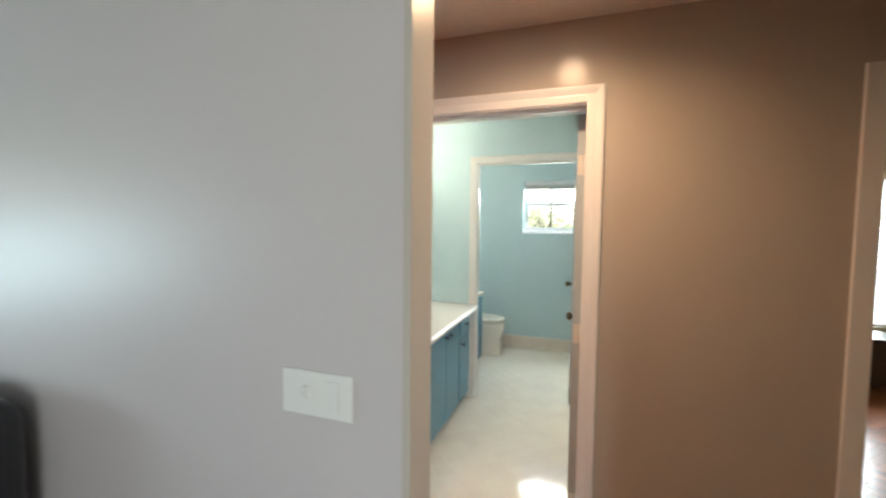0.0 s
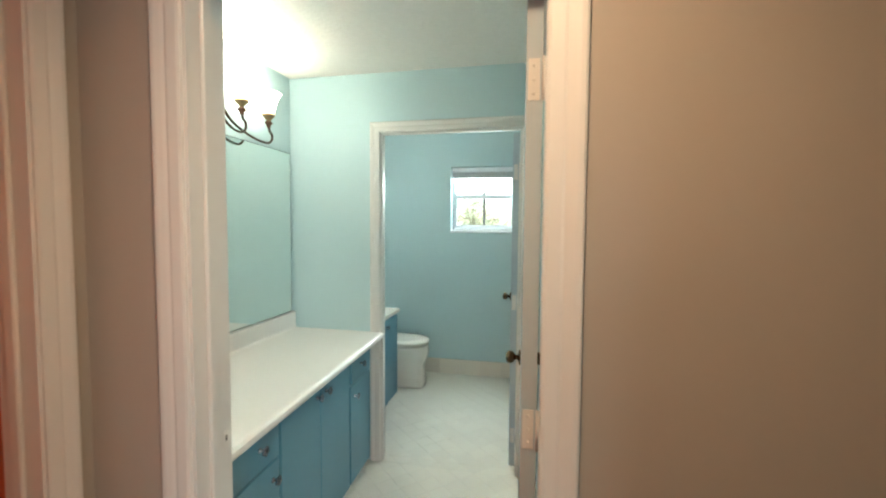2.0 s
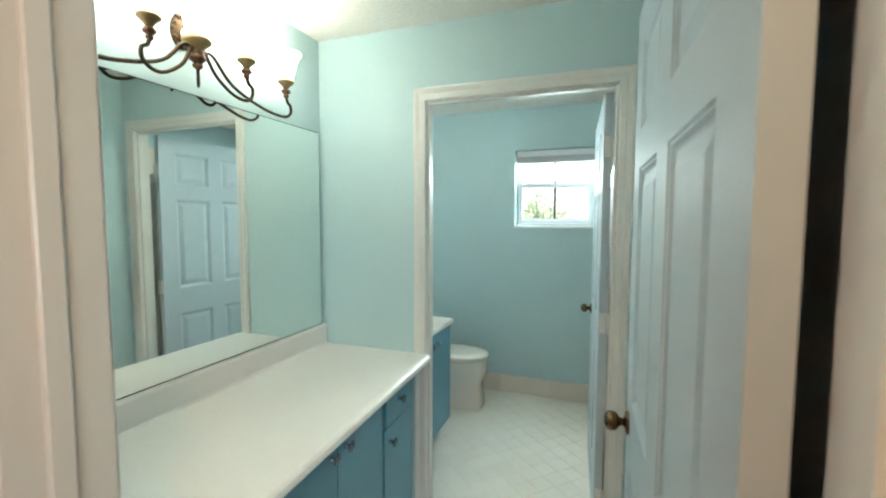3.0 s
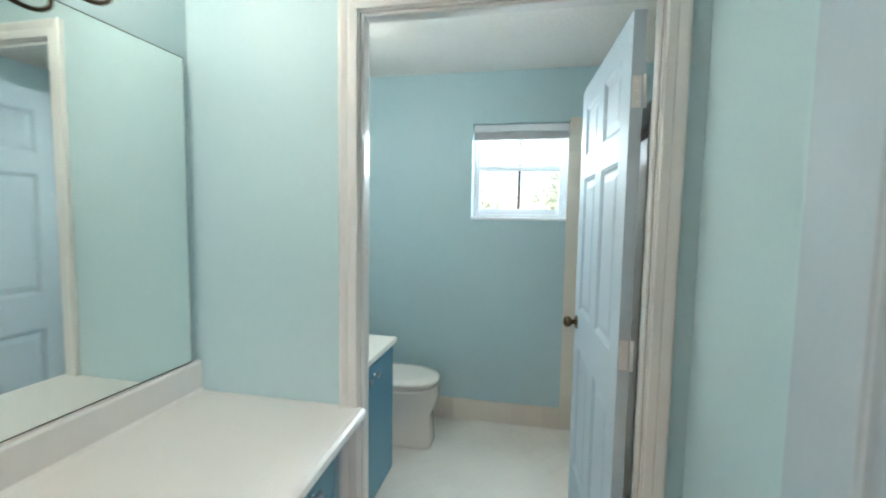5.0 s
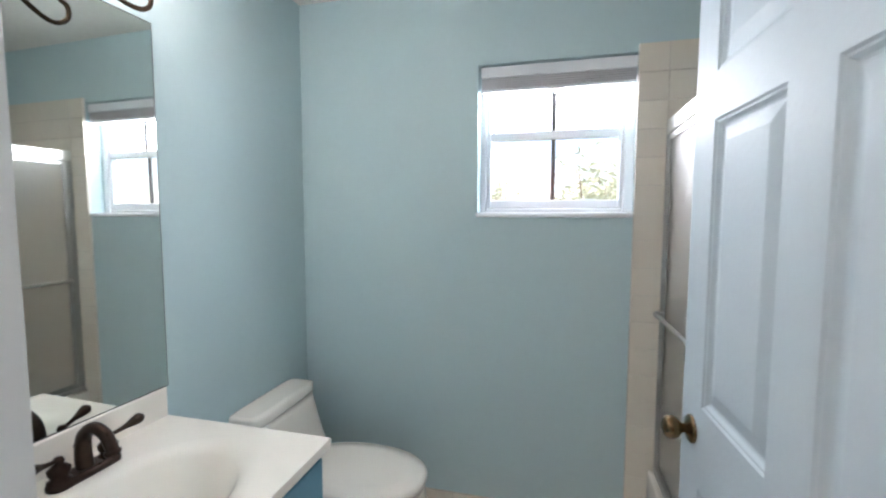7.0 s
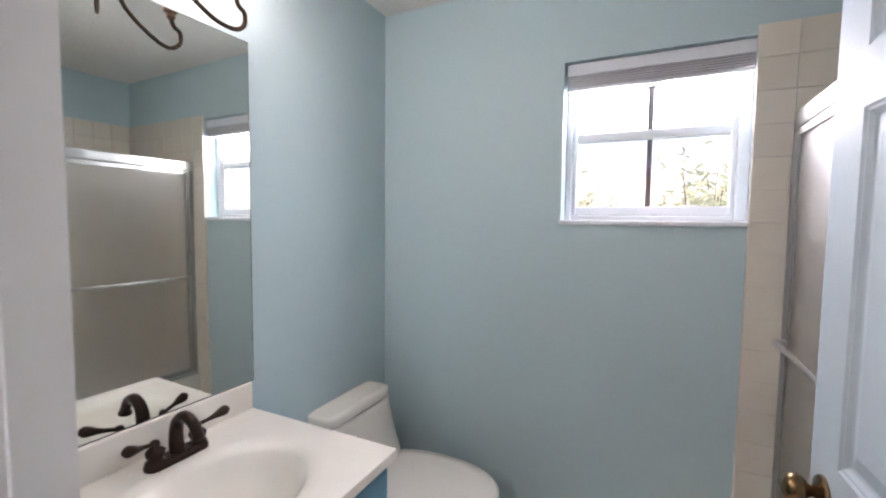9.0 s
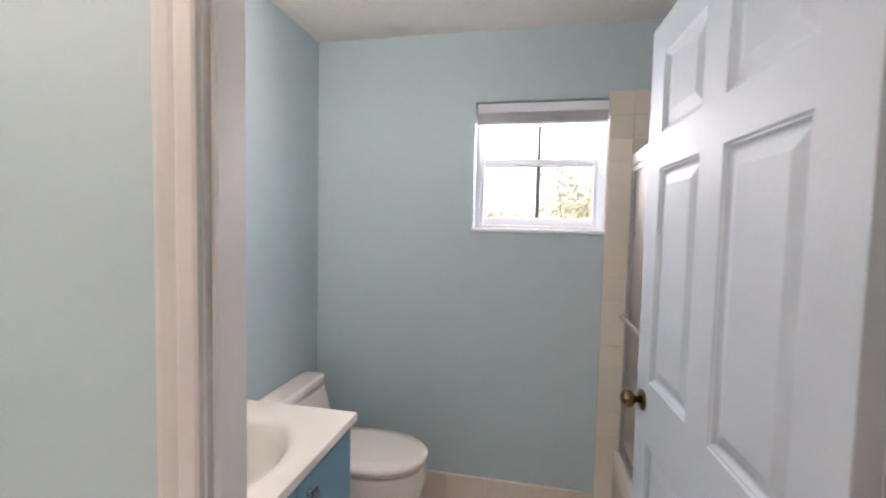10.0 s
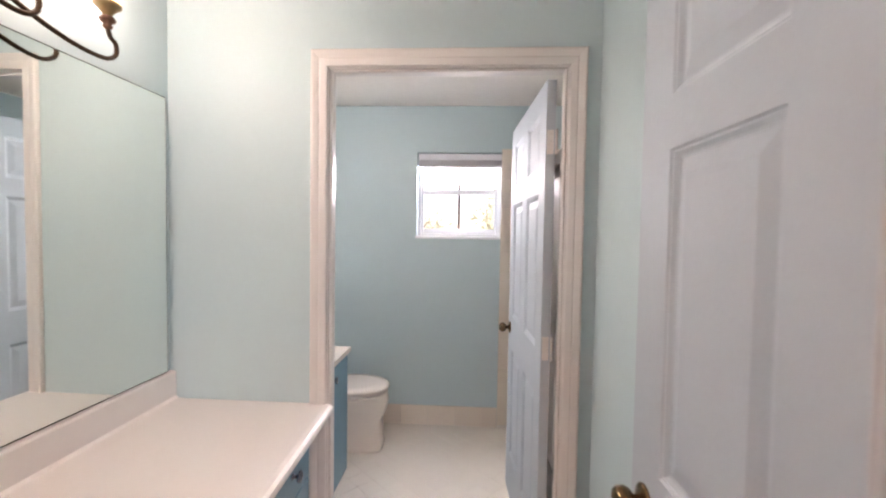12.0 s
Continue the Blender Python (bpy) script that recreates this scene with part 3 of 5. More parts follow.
# ---------------- bathroom: vanity, mirror, light ----------------


def crystal_knob(parent, x, y, z):
    bm = lathe(bmesh.new(), [(0, 0), (0.010, 0), (0.010, 0.003), (0.005, 0.006), (0.005, 0.016), (0, 0.0165)], 12, pose(x, y, z, 0, 90, 0))
    m = pose(x, y, z, 0, 90, 0)
    n = 40
    rings_mesh(bm, [[m @ Vector(((r + lobe * math.cos(5 * 2 * math.pi * i / n)) * math.cos(2 * math.pi * i / n), (r + lobe * math.cos(5 * 2 * math.pi * i / n)) * math.sin(2 * math.pi * i / n), h)) for i in range(n)]
                    for r, lobe, h in ((0.006, 0.0, 0.0155), (0.0135, 0.003, 0.018), (0.0155, 0.0042, 0.023), (0.0125, 0.003, 0.028), (0.005, 0.0005, 0.031))])
    k = part("knob", bm, "pewter", parent, "dark star-shaped metal knob")
    return k


def door_front(name, parent, x, y0, y1, z0, z1):
    bm = bmesh.new()
    box(bm, x, x + 0.019, y0, y1, z0, z1, 0.003, 2)
    return part(name, bm, "cabinet", parent)


VAN_Y0, VAN_Y1 = 0.134, 1.640
SKEW = 1.78      # the cabinets stand a little out of square


def vanity_unit(y0, y1, fronts, label):
    """Teal base cabinet; fronts: (kind, y0, y1, z0, z1, knob_y, knob_z)."""
    c = thing("vanity_cabinet", (1.64 - y0) * 0.031, y0, 0.0, label, "cabinet", "long vanity cabinets", SKEW)
    w = y1 - y0
    bm = bmesh.new()
    box(bm, 0.01, 0.565, 0.0, w, 0.10, 0.778)
    part("body", bm, "cabinet", c)
    bm = bmesh.new()
    box(bm, 0.02, 0.505, 0.002, w - 0.002, 0.0015, 0.0995)
    part("toe_kick", bm, "base_tile", c, "cream tiled toe kick")
    for kind, a, b, z0, z1, ky, kz in fronts:
        f = door_front(kind, c, 0.568, a - y0, b - y0, z0, z1)
        crystal_knob(f, 0.587, ky - y0, kz)
    return c


vanity_unit(VAN_Y0, 0.523, [("drawer_front", 0.150, 0.517, 0.645, 0.765, 0.40, 0.722), ("cabinet_door", 0.150, 0.517, 0.115, 0.638, 0.475, 0.575)], "teal painted vanity cabinet with drawer under the white counter")
vanity_unit(0.527, 1.176, [("cabinet_door", 0.532, 0.846, 0.115, 0.765, 0.815, 0.735), ("cabinet_door", 0.851, 1.171, 0.115, 0.765, 0.90, 0.735)], "teal painted double-door vanity cabinet with dark knobs")
vanity_unit(1.180, 1.484, [("drawer_front", 1.206, 1.478, 0.645, 0.765, 1.33, 0.722), ("cabinet_door", 1.188, 1.478, 0.115, 0.638, 1.24, 0.575)], "teal painted vanity cabinet with drawer beside the doorway")
fill = thing("cabinet_filler", 0.0, 1.500, 0.0, "teal filler strip recessed beside the vanity cabinets", "cabinet")
bm = bmesh.new()
box(bm, 0.01, 0.490, 0.0, 0.148, 0.0015, 0.778)
part("filler_board", bm, "cabinet", fill)

counter = thing("countertop", 0, VAN_Y0, 0.78, "long white laminate countertop with rounded front and low splashback", "countertop")
bm = bmesh.new()
prof = [(0.026, 0.0), (0.595, 0.0), (0.612, 0.003), (0.622, 0.011), (0.625, 0.021), (0.622, 0.032), (0.612, 0.039), (0.598, 0.041), (0.060, 0.041), (0.034, 0.043), (0.026, 0.052)]
L = VAN_Y1 + 0.010 - VAN_Y0
rings_mesh(bm, [[(x + (0.031 * (L - y) if x > 0.1 else 0), y, z) for x, z in prof] for y in (0.0, 0.004, L - 0.003, L)], smooth=False)
part("top", bm, "laminate", counter)
bm = bmesh.new()
rings_mesh(bm, [[(x, y, z) for x, z in ((0.002, 0.0), (0.0258, 0.0), (0.0255, 0.137), (0.022, 0.1445), (0.014, 0.146), (0.002, 0.146))] for y in (0.0, L)], smooth=False)
part("splashback", bm, "laminate", counter)

MIR_Z0, MIR_Z1 = 0.929, 1.924


def wall_mirror(x, y0, y1, z0, z1, label, turn=0):
    m = thing("wall_mirror", x, (y0 + y1) / 2, z0, label, "mirror", turn=turn)
    w = (y1 - y0) / 2
    bm = bmesh.new()
    box(bm, 0.001, 0.0045, -w, w, 0, z1 - z0)
    part("backing", bm, "mirror_edge", m, "dark mirror edge")
    bm = bmesh.new()
    v = [bm.verts.new(p) for p in ((0.0062, -w + 0.004, 0.004), (0.0062, w - 0.004, 0.004), (0.0062, w - 0.004, z1 - z0 - 0.004), (0.0062, -w + 0.004, z1 - z0 - 0.004))]
    bm.faces.new(v)
    ex = bmesh.ops.extrude_face_region(bm, geom=list(bm.faces))
    bmesh.ops.translate(bm, vec=(-0.0015, 0, 0), verts=[g for g in ex["geom"] if isinstance(g, bmesh.types.BMVert)])
    part("silvered_glass", bm, "mirror", m)
    return m


wall_mirror(0.005, 0.145, 1.620, MIR_Z0, MIR_Z1, "wide frameless wall mirror resting on the white splashback", -0.4)


def vanity_light(x, y, z, cups, label, reach=0.105, glow="glow_vanity"):
    """Bronze wall light with scrolled arms; cups: (y, z) of each lamp from the plate's middle."""
    s = thing("vanity_light", x, y, z, label, "wall light")
    bm = bmesh.new()
    lathe(bm, [(0, 0), (0.040, 0), (0.042, 0.005), (0.036, 0.010), (0.029, 0.011), (0.025, 0.018), (0.017, 0.022), (0.012, 0.040), (0, 0.042)], 20, pose(0.001, 0, 0, 0, 90, 0) @ Matrix.Diagonal((1.45, 1, 1, 1)))
    wp = part("wall_plate", bm, "bronze", s, "ornate cast bronze wall plate")
    for k in range(12):
        a = 2 * math.pi * k / 12
        bm = lathe(bmesh.new(), [(0, -0.010), (0.007, -0.006), (0.009, 0.002), (0.005, 0.010), (0, 0.012)], 8, pose(0.010, 0.036 * math.cos(a), 0.054 * math.sin(a), 0, 90, 0))
        tube(bm, [(0.012, 0.030 * math.cos(a), 0.045 * math.sin(a)), (0.020, 0.036 * math.cos(a + 0.12), 0.052 * math.sin(a + 0.12)), (0.014, 0.044 * math.cos(a + 0.22), 0.062 * math.sin(a + 0.22))], 0.0028, 6, None, 4)
        part("scroll", bm, "bronze", wp)
    mid = reach - 0.030
    hub = part("hub", lathe(bmesh.new(), [(0, -0.150), (0.004, -0.148), (0.0055, -0.135), (0.005, -0.085), (0.009, -0.078), (0.014, -0.066), (0.021, -0.052), (0.023, -0.038), (0.018, -0.024), (0.012, -0.018), (0, -0.016)], 18, pose(mid, 0, -0.045)), "bronze", s)
    part("bracket", tube(bmesh.new(), [(0.030, 0, -0.010), (0.045, 0, -0.050), (mid, 0, -0.082)], 0.008, 8), "bronze", hub)
    for cy, cz in cups:
        middle = abs(cy) < 0.01
        far, size = (mid, 1.4) if middle else (reach, 1.0)
        if middle:
            cz -= 0.020
        else:
            sgn = 1 if cy > 0 else -1
            pts = [(mid, 0.012 * sgn, -0.080), (mid + 0.004, cy * 0.14, -0.070), (mid + 0.010, cy * 0.34, cz - 0.090), (mid + 0.018, cy * 0.68, cz - 0.138), (reach, cy * 0.93 + 0.005 * sgn, cz - 0.150), (reach, cy + 0.024 * sgn, cz - 0.128), (reach, cy + 0.026 * sgn, cz - 0.096), (reach, cy + 0.008 * sgn, cz - 0.083), (reach, cy, cz - 0.062)]
            bm = bmesh.new()
            tube(bm, pts, 0.0062, 8, None, 7)
            part("arm", bm, "bronze", s)
        sized = pose(far, cy, cz) @ Matrix.Scale(size, 4)
        cup = part("lamp_holder", lathe(bmesh.new(), [(0, -0.030), (0.011, -0.029), (0.013, -0.023), (0.019, -0.016), (0.027, -0.008), (0.033, -0.003), (0.034, 0.002), (0.031, 0.0045), (0, 0.005)], 20, sized), "gilt", s)
        bm = bmesh.new()
        n = 24
        rings_mesh(bm, [[sized @ Vector(((r + lobe * math.cos(8 * 2 * math.pi * i / n)) * math.cos(2 * math.pi * i / n), (r + lobe * math.cos(8 * 2 * math.pi * i / n)) * math.sin(2 * math.pi * i / n), h)) for i in range(n)]
                        for r, lobe, h in ((0.004, 0, -0.068), (0.011, 0.0, -0.062), (0.012, 0.0, -0.056), (0.008, 0, -0.053), (0.0165, 0.0012, -0.046), (0.0185, 0.0014, -0.039), (0.0155, 0.0012, -0.033), (0.008, 0, -0.0295))])
        part("ribbed_knop", bm, "knop", cup, "reddish brown ribbed knop")
        part("collar", lathe(bmesh.new(), [(0, 0.0052), (0.0310, 0.0052), (0.0320, 0.010), (0.0320, 0.016), (0.0300, 0.018), (0, 0.018)], 20, sized), "glow_collar", cup, "amber lit glass collar")
        bm = bmesh.new()
        outer = [(0.024, 0.0185), (0.030, 0.0187), (0.036, 0.045), (0.043, 0.075), (0.054, 0.100), (0.066, 0.117)]
        lathe(bm, [(0, 0.0183)] + outer + [(0.063, 0.117)] + [(r - 0.003, h) for r, h in outer[::-1]] + [(0, 0.022)], 28, pose(far, cy, cz + 0.018 * (size - 1)))
        part("glass_shade", bm, glow, s, "glowing frosted glass bell shade")
    return s


vanity_light(0.0, 0.868, 2.126, [(-0.405, -0.060), (-0.188, -0.045), (0.0, -0.02), (0.188, -0.045), (0.405, -0.060)], "antique bronze five-lamp vanity light with lit bell shades")

# ---------------- toilet room ----------------


def small_vanity():
    c = thing("small_vanity_cabinet", -0.16, 1.80, 0.0, "blue painted vanity cabinet with dark knobs beside the toilet", "cabinet")
    bm = bmesh.new()
    box(bm, 0.038, 0.580, 0.0, 0.685, 0.09, 0.640)
    for q in ((0.038, 0.580, 0.0, 0.016), (0.038, 0.580, 0.669, 0.685), (0.562, 0.580, 0.016, 0.669), (0.038, 0.053, 0.016, 0.669)):
        box(bm, *q, 0.640, 0.772)
    part("body", bm, "cabinet", c)
    bm = bmesh.new()
    box(bm, 0.04, 0.52, 0.002, 0.683, 0.0015, 0.0895)
    part("toe_kick", bm, "cabinet", c)
    for a, b, k in ((0.008, 0.340, 0.305), (0.345, 0.677, 0.40)):
        f = door_front("cabinet_door", c, 0.583, a, b, 0.11, 0.758)
        crystal_knob(f, 0.602, k, 0.710)


small_vanity()


def sink_top():
    """Cream one-piece top with a moulded oval basin."""
    t = thing("sink_top", -0.125, 1.785, 0.774, "cream cultured-marble sink top with moulded oval basin", "sink")
    X, Y, H = 0.577, 0.722, 0.026
    cx, cy, rx, ry = 0.318, 0.372, 0.165, 0.232
    bm = bmesh.new()
    n = 48
    levels = [(1.22, 0.0), (1.12, -0.002), (1.04, -0.006), (0.97, -0.018), (0.88, -0.050), (0.72, -0.090), (0.48, -0.118), (0.20, -0.128), (0.06, -0.130)]
    rows = []
    for f, d in levels:
        rows.append([bm.verts.new((cx + rx * f * math.cos(2 * math.pi * i / n), cy + ry * f * math.sin(2 * math.pi * i / n), H + d)) for i in range(n)])
    rim = []
    for i in range(n):
        a = 2 * math.pi * i / n
        dx, dy = math.cos(a), math.sin(a)
        k = min((X - cx if dx > 0 else cx - 0.022) / max(abs(dx), 1e-6), (Y - cy if dy > 0 else cy) / max(abs(dy), 1e-6))
        rim.append((cx + dx * k, cy + dy * k))
    for corner in ((X, Y), (0.022, Y), (0.022, 0.0), (X, 0.0)):
        j = min(range(n), key=lambda q: (rim[q][0] - corner[0]) ** 2 + (rim[q][1] - corner[1]) ** 2)
        rim[j] = corner
    top = [bm.verts.new((a, b, H)) for a, b in rim]
    bot = [bm.verts.new((a, b, 0.0)) for a, b in rim]
    rows = [bot, top] + rows
    for a, b in zip(rows, rows[1:]):
        for i in range(n):
            f = bm.faces.new((a[i], a[(i + 1) % n], b[(i + 1) % n], b[i]))
            f.smooth = a is not bot and a is not top
    bm.faces.new(rows[-1])
    part("basin_top", bm, "cultured", t)
    bm = bmesh.new()
    box(bm, 0.002, 0.0215, 0.0, Y, 0.0, 0.116, 0.005, 2)
    part("splashback", bm, "cultured", t)
    part("drain", lathe(bmesh.new(), [(0, 0), (0.022, 0), (0.022, 0.003), (0.012, 0.004), (0, 0.006)], 16, pose(cx, cy, H - 0.1295)), "oil_bronze", t)


sink_top()


def faucet(x, y, z):
    f = thing("faucet", x, y, z, "oil-rubbed bronze two-handle faucet on the sink top", "faucet")
    bm = bmesh.new()
    n = 32
    outline = []
    for i in range(n):
        a = 2 * math.pi * i / n
        outline.append((0.026 * math.cos(a), 0.055 * (1 if math.sin(a) > 0 else -1) * (abs(math.sin(a)) > 1e-6) + 0.026 * math.sin(a)))
    rings_mesh(bm, [[(a * k, b * (1 - (1 - k) * 0.35), h) for a, b in outline] for k, h in ((1.0, 0.0), (1.0, 0.008), (0.92, 0.014), (0.75, 0.018))])
    part("base_plate", bm, "oil_bronze", f)
    bm = bmesh.new()
    tube(bm, [(0.0, 0, 0.012), (-0.004, 0, 0.05), (0.002, 0, 0.092), (0.032, 0, 0.116), (0.066, 0, 0.106), (0.084, 0, 0.078), (0.088, 0, 0.062)], 0.018, 14, lambda k: 1.05 - 0.30 * min(k * 1.6, 1) + (0.22 if k > 0.9 else 0))
    part("spout", bm, "oil_bronze", f)
    for s in (-1, 1):
        bm = bmesh.new()
        lathe(bm, [(0, 0.010), (0.024, 0.010), (0.023, 0.018), (0.015, 0.024), (0.021, 0.034), (0.022, 0.044), (0.014, 0.052), (0.009, 0.056), (0.012, 0.062), (0.008, 0.070), (0, 0.072)], 18, pose(0, 0.055 * s, 0))
        h = part("handle", bm, "oil_bronze", f)
        bm = bmesh.new()
        tube(bm, [(-0.006, 0.048 * s, 0.062), (0.004, 0.072 * s, 0.066), (0.012, 0.100 * s, 0.073), (0.018, 0.125 * s, 0.080), (0.020, 0.136 * s, 0.083)], 0.0085, 10, lambda k: 0.62 + 1.05 * math.exp(-((k - 0.72) / 0.22) ** 2) - (0.3 if k > 0.97 else 0.0))
        part("lever", bm, "oil_bronze", h)
    bm = bmesh.new()
    lathe(bm, [(0, 0), (0.0025, 0), (0.0025, 0.045), (0.006, 0.048), (0.006, 0.056), (0, 0.058)], 10, pose(-0.024, 0, 0.012))
    part("lift_rod", bm, "oil_bronze", f)


faucet(-0.032, 2.212, 0.8005)
wall_mirror(-0.118, 1.80, 2.514, 0.890, 1.972, "tall frameless wall mirror above the sink splashback", -1.0)
vanity_light(-0.125, 2.16, 2.128, [(-0.20, -0.06), (0.0, -0.02), (0.20, -0.055)], "antique bronze three-lamp vanity light above the sink mirror", 0.16, "glow_sink")


def toilet(x, y):
    """One-piece toilet, its back to the wall at local x = 0."""
    t = thing("toilet", x, y, 0.0, "white one-piece toilet with closed lid against the aqua wall", "toilet")

    def oval(cx, rx, ry, z, n=40, sq=2.0, back=None):
        pts = []
        for i in range(n):
            a = 2 * math.pi * i / n
            c, s = math.cos(a), math.sin(a)
            px = cx + rx * math.copysign(abs(c) ** (2 / sq), c)
            py = ry * math.copysign(abs(s) ** (2 / sq), s)
            pts.append((max(px, back) if back is not None else px, py, z))
        return pts
    bm = bmesh.new()
    rings_mesh(bm, [oval(0.375, 0.302, 0.114, 0.0, sq=6), oval(0.375, 0.302, 0.114, 0.02, sq=6), oval(0.372, 0.298, 0.110, 0.12, sq=5), oval(0.372, 0.296, 0.110, 0.20, sq=4.2), oval(0.385, 0.315, 0.128, 0.26, sq=3.2),
                    oval(0.395, 0.315, 0.158, 0.32, sq=2.7), oval(0.398, 0.306, 0.178, 0.364, sq=2.4), oval(0.398, 0.306, 0.182, 0.384, sq=2.4)])
    part("bowl", bm, "porcelain", t)
    bm = bmesh.new()
    rings_mesh(bm, [oval(0.438, 0.250, 0.160, 0.3845, sq=2.3, back=0.235), oval(0.438, 0.254, 0.170, 0.387, sq=2.3, back=0.23), oval(0.438, 0.254, 0.170, 0.395, sq=2.3, back=0.23), oval(0.438, 0.250, 0.160, 0.399, sq=2.3, back=0.23)])
    part("seat", bm, "porcelain", t)
    bm = bmesh.new()
    rings_mesh(bm, [oval(0.438, 0.268, 0.178, 0.402, sq=2.3, back=0.23), oval(0.438, 0.275, 0.185, 0.406, sq=2.3, back=0.225), oval(0.438, 0.275, 0.185, 0.420, sq=2.3, back=0.225), oval(0.438, 0.262, 0.176, 0.431, sq=2.3, back=0.235), oval(0.438, 0.20, 0.13, 0.437, sq=2.3, back=0.26)])
    part("lid", bm, "porcelain", t)
    bm = bmesh.new()

    def rect(x0, x1, hw, z, n=40):
        return oval((x0 + x1) / 2, (x1 - x0) / 2, hw, z, n, 7)
    rings_mesh(bm, [rect(0.012, 0.25, 0.150, 0.30), rect(0.012, 0.215, 0.185, 0.42), rect(0.010, 0.175, 0.198, 0.50), rect(0.010, 0.141, 0.203, 0.60), rect(0.010, 0.134, 0.204, 0.628)])
    part("tank", bm, "porcelain", t)
    bm = bmesh.new()
    rings_mesh(bm, [rect(0.006, 0.134, 0.204, 0.631), rect(0.003, 0.138, 0.206, 0.635), rect(0.003, 0.136, 0.206, 0.664), rect(0.006, 0.133, 0.205, 0.672), rect(0.018, 0.118, 0.19, 0.676)])
    part("tank_lid", bm, "porcelain", t)
    bm = bmesh.new()
    lathe(bm, [(0, 0), (0.012, 0), (0.012, 0.008), (0, 0.010)], 12, pose(0.148, -0.15, 0.575, 0, 90, 0))
    tube(bm, [(0.160, -0.15, 0.575), (0.164, -0.12, 0.572), (0.162, -0.08, 0.566)], 0.005, 8)
    part("flush_lever", bm, "chrome", t)
    for s in (-1, 1):
        part("floor_bolt_cap", lathe(bmesh.new(), [(0, 0), (0.013, 0), (0.012, 0.010), (0.006, 0.016), (0, 0.017)], 12, pose(0.30, 0.118 * s, 0.0015)), "porcelain", t)
        part("lid_hinge", lathe(bmesh.new(), [(0, -0.025), (0.011, -0.025), (0.011, 0.025), (0, 0.025)], 12, pose(0.232, 0.07 * s, 0.425, 90, 0, 0)), "porcelain", t)


toilet(-0.123, 2.955)


def bathtub():
    """Alcove tub with an apron, along the wall at x = 2.21."""
    t = thing("bathtub", 1.430, 1.772, 0.0, "cream alcove bathtub with straight apron under the sliding doors", "bathtub")
    W, Lg, H = 0.778, 1.528, 0.385
    bm = bmesh.new()

    def loop(x0, x1, y0, y1, z, r):
        pts = []
        for cx, cy, a0 in ((x1 - r, y1 - r, 0), (x0 + r, y1 - r, 90), (x0 + r, y0 + r, 180), (x1 - r, y0 + r, 270)):
            for k in range(6):
                a = radians(a0 + 18 * k)
                pts.append((cx + r * math.cos(a), cy + r * math.sin(a), z))
        return pts
    rings_mesh(bm, [loop(0, W, 0, Lg, 0.002, 0.006), loop(0, W, 0, Lg, H - 0.012, 0.006), loop(0.004, W - 0.004, 0.004, Lg - 0.004, H, 0.008), loop(0.085, W - 0.06, 0.07, Lg - 0.08, H, 0.09), loop(0.10, W - 0.08, 0.09, Lg - 0.11, H - 0.03, 0.10), loop(0.13, W - 0.11, 0.15, Lg - 0.20, 0.10, 0.12), loop(0.20, W - 0.18, 0.25, Lg - 0.30, 0.065, 0.10)])
    part("tub", bm, "cultured", t)


bathtub()


def shower_doors():
    """Two framed sliding panels of obscured glass on the tub's rim."""
    s = thing("shower_door", 1.476, 1.772, 0.386, "framed sliding shower doors of obscured glass on the tub", "shower door")
    Lg, H = 1.520, 1.395
    bm = bmesh.new()
    box(bm, -0.026, 0.026, 0.0, Lg, H - 0.055, H, 0.005, 2)
    part("top_rail", bm, "chrome", s, "bright aluminium top rail")
    bm = bmesh.new()
    box(bm, -0.026, 0.026, 0.0, Lg, 0.0005, 0.022, 0.003)
    part("bottom_track", bm, "chrome", s)
    for y in (0.0, Lg - 0.024):
        bm = bmesh.new()
        box(bm, -0.024, 0.024, y, y + 0.024, 0.0225, H - 0.0555, 0.003)
        part("wall_jamb", bm, "steel_dark", s)
    for x, y0, y1, face in ((-0.013, 0.715, Lg - 0.028, -1), (0.013, 0.028, 0.79, 1)):
        p = part("glass_panel", box(bmesh.new(), x - 0.0025, x + 0.0025, y0 + 0.018, y1 - 0.018, 0.048, H - 0.078), "frosted", s, "obscured grey glass panel")
        p.visible_shadow = False
        bm = bmesh.new()
        for a, b in ((y0, y0 + 0.020), (y1 - 0.020, y1)):
            box(bm, x - 0.009, x + 0.009, a, b, 0.024, H - 0.057)
        for a, b in ((0.024, 0.050), (H - 0.080, H - 0.057)):
            box(bm, x - 0.0085, x + 0.0085, y0 + 0.020, y1 - 0.020, a, b)
        part("panel_frame", bm, "steel_dark", p, "grey aluminium panel frame")
        bm = bmesh.new()
        tube(bm, [(x + face * 0.036, y0 + 0.03, 0.655), (x + face * 0.036, y1 - 0.02, 0.655)], 0.0085, 10, None, 1, False)
        for y in (y0 + 0.035, y1 - 0.03):
            box(bm, min(x + face * 0.009, x + face * 0.042), max(x + face * 0.009, x + face * 0.042), y - 0.012, y + 0.012, 0.643, 0.667, 0.003)
        part("towel_bar", bm, "chrome", p, "chrome towel bar")


shower_doors()

# window with frame, sashes, sill and blind
win = structure("window_1", box(bmesh.new(), WX0, WX1, 3.408, 3.462, WZ1 - 0.012, WZ1), ["vinyl"], "small white single-hung window with a raised blind")


def bar(name, x0, x1, y0, y1, z0, z1, mat="vinyl", bevel=0.003, parent=None):
    bm = bmesh.new()
    box(bm, x0, x1, y0, y1, z0, z1, bevel)
    return part(name, bm, mat, parent or win)


GX0, GX1 = WX0 + 0.037, WX1 - 0.051
bar("window_frame", WX0 + 0.001, GX0 - 0.012, 3.395, 3.462, WZ0 + 0.012, WZ1 - 0.014)
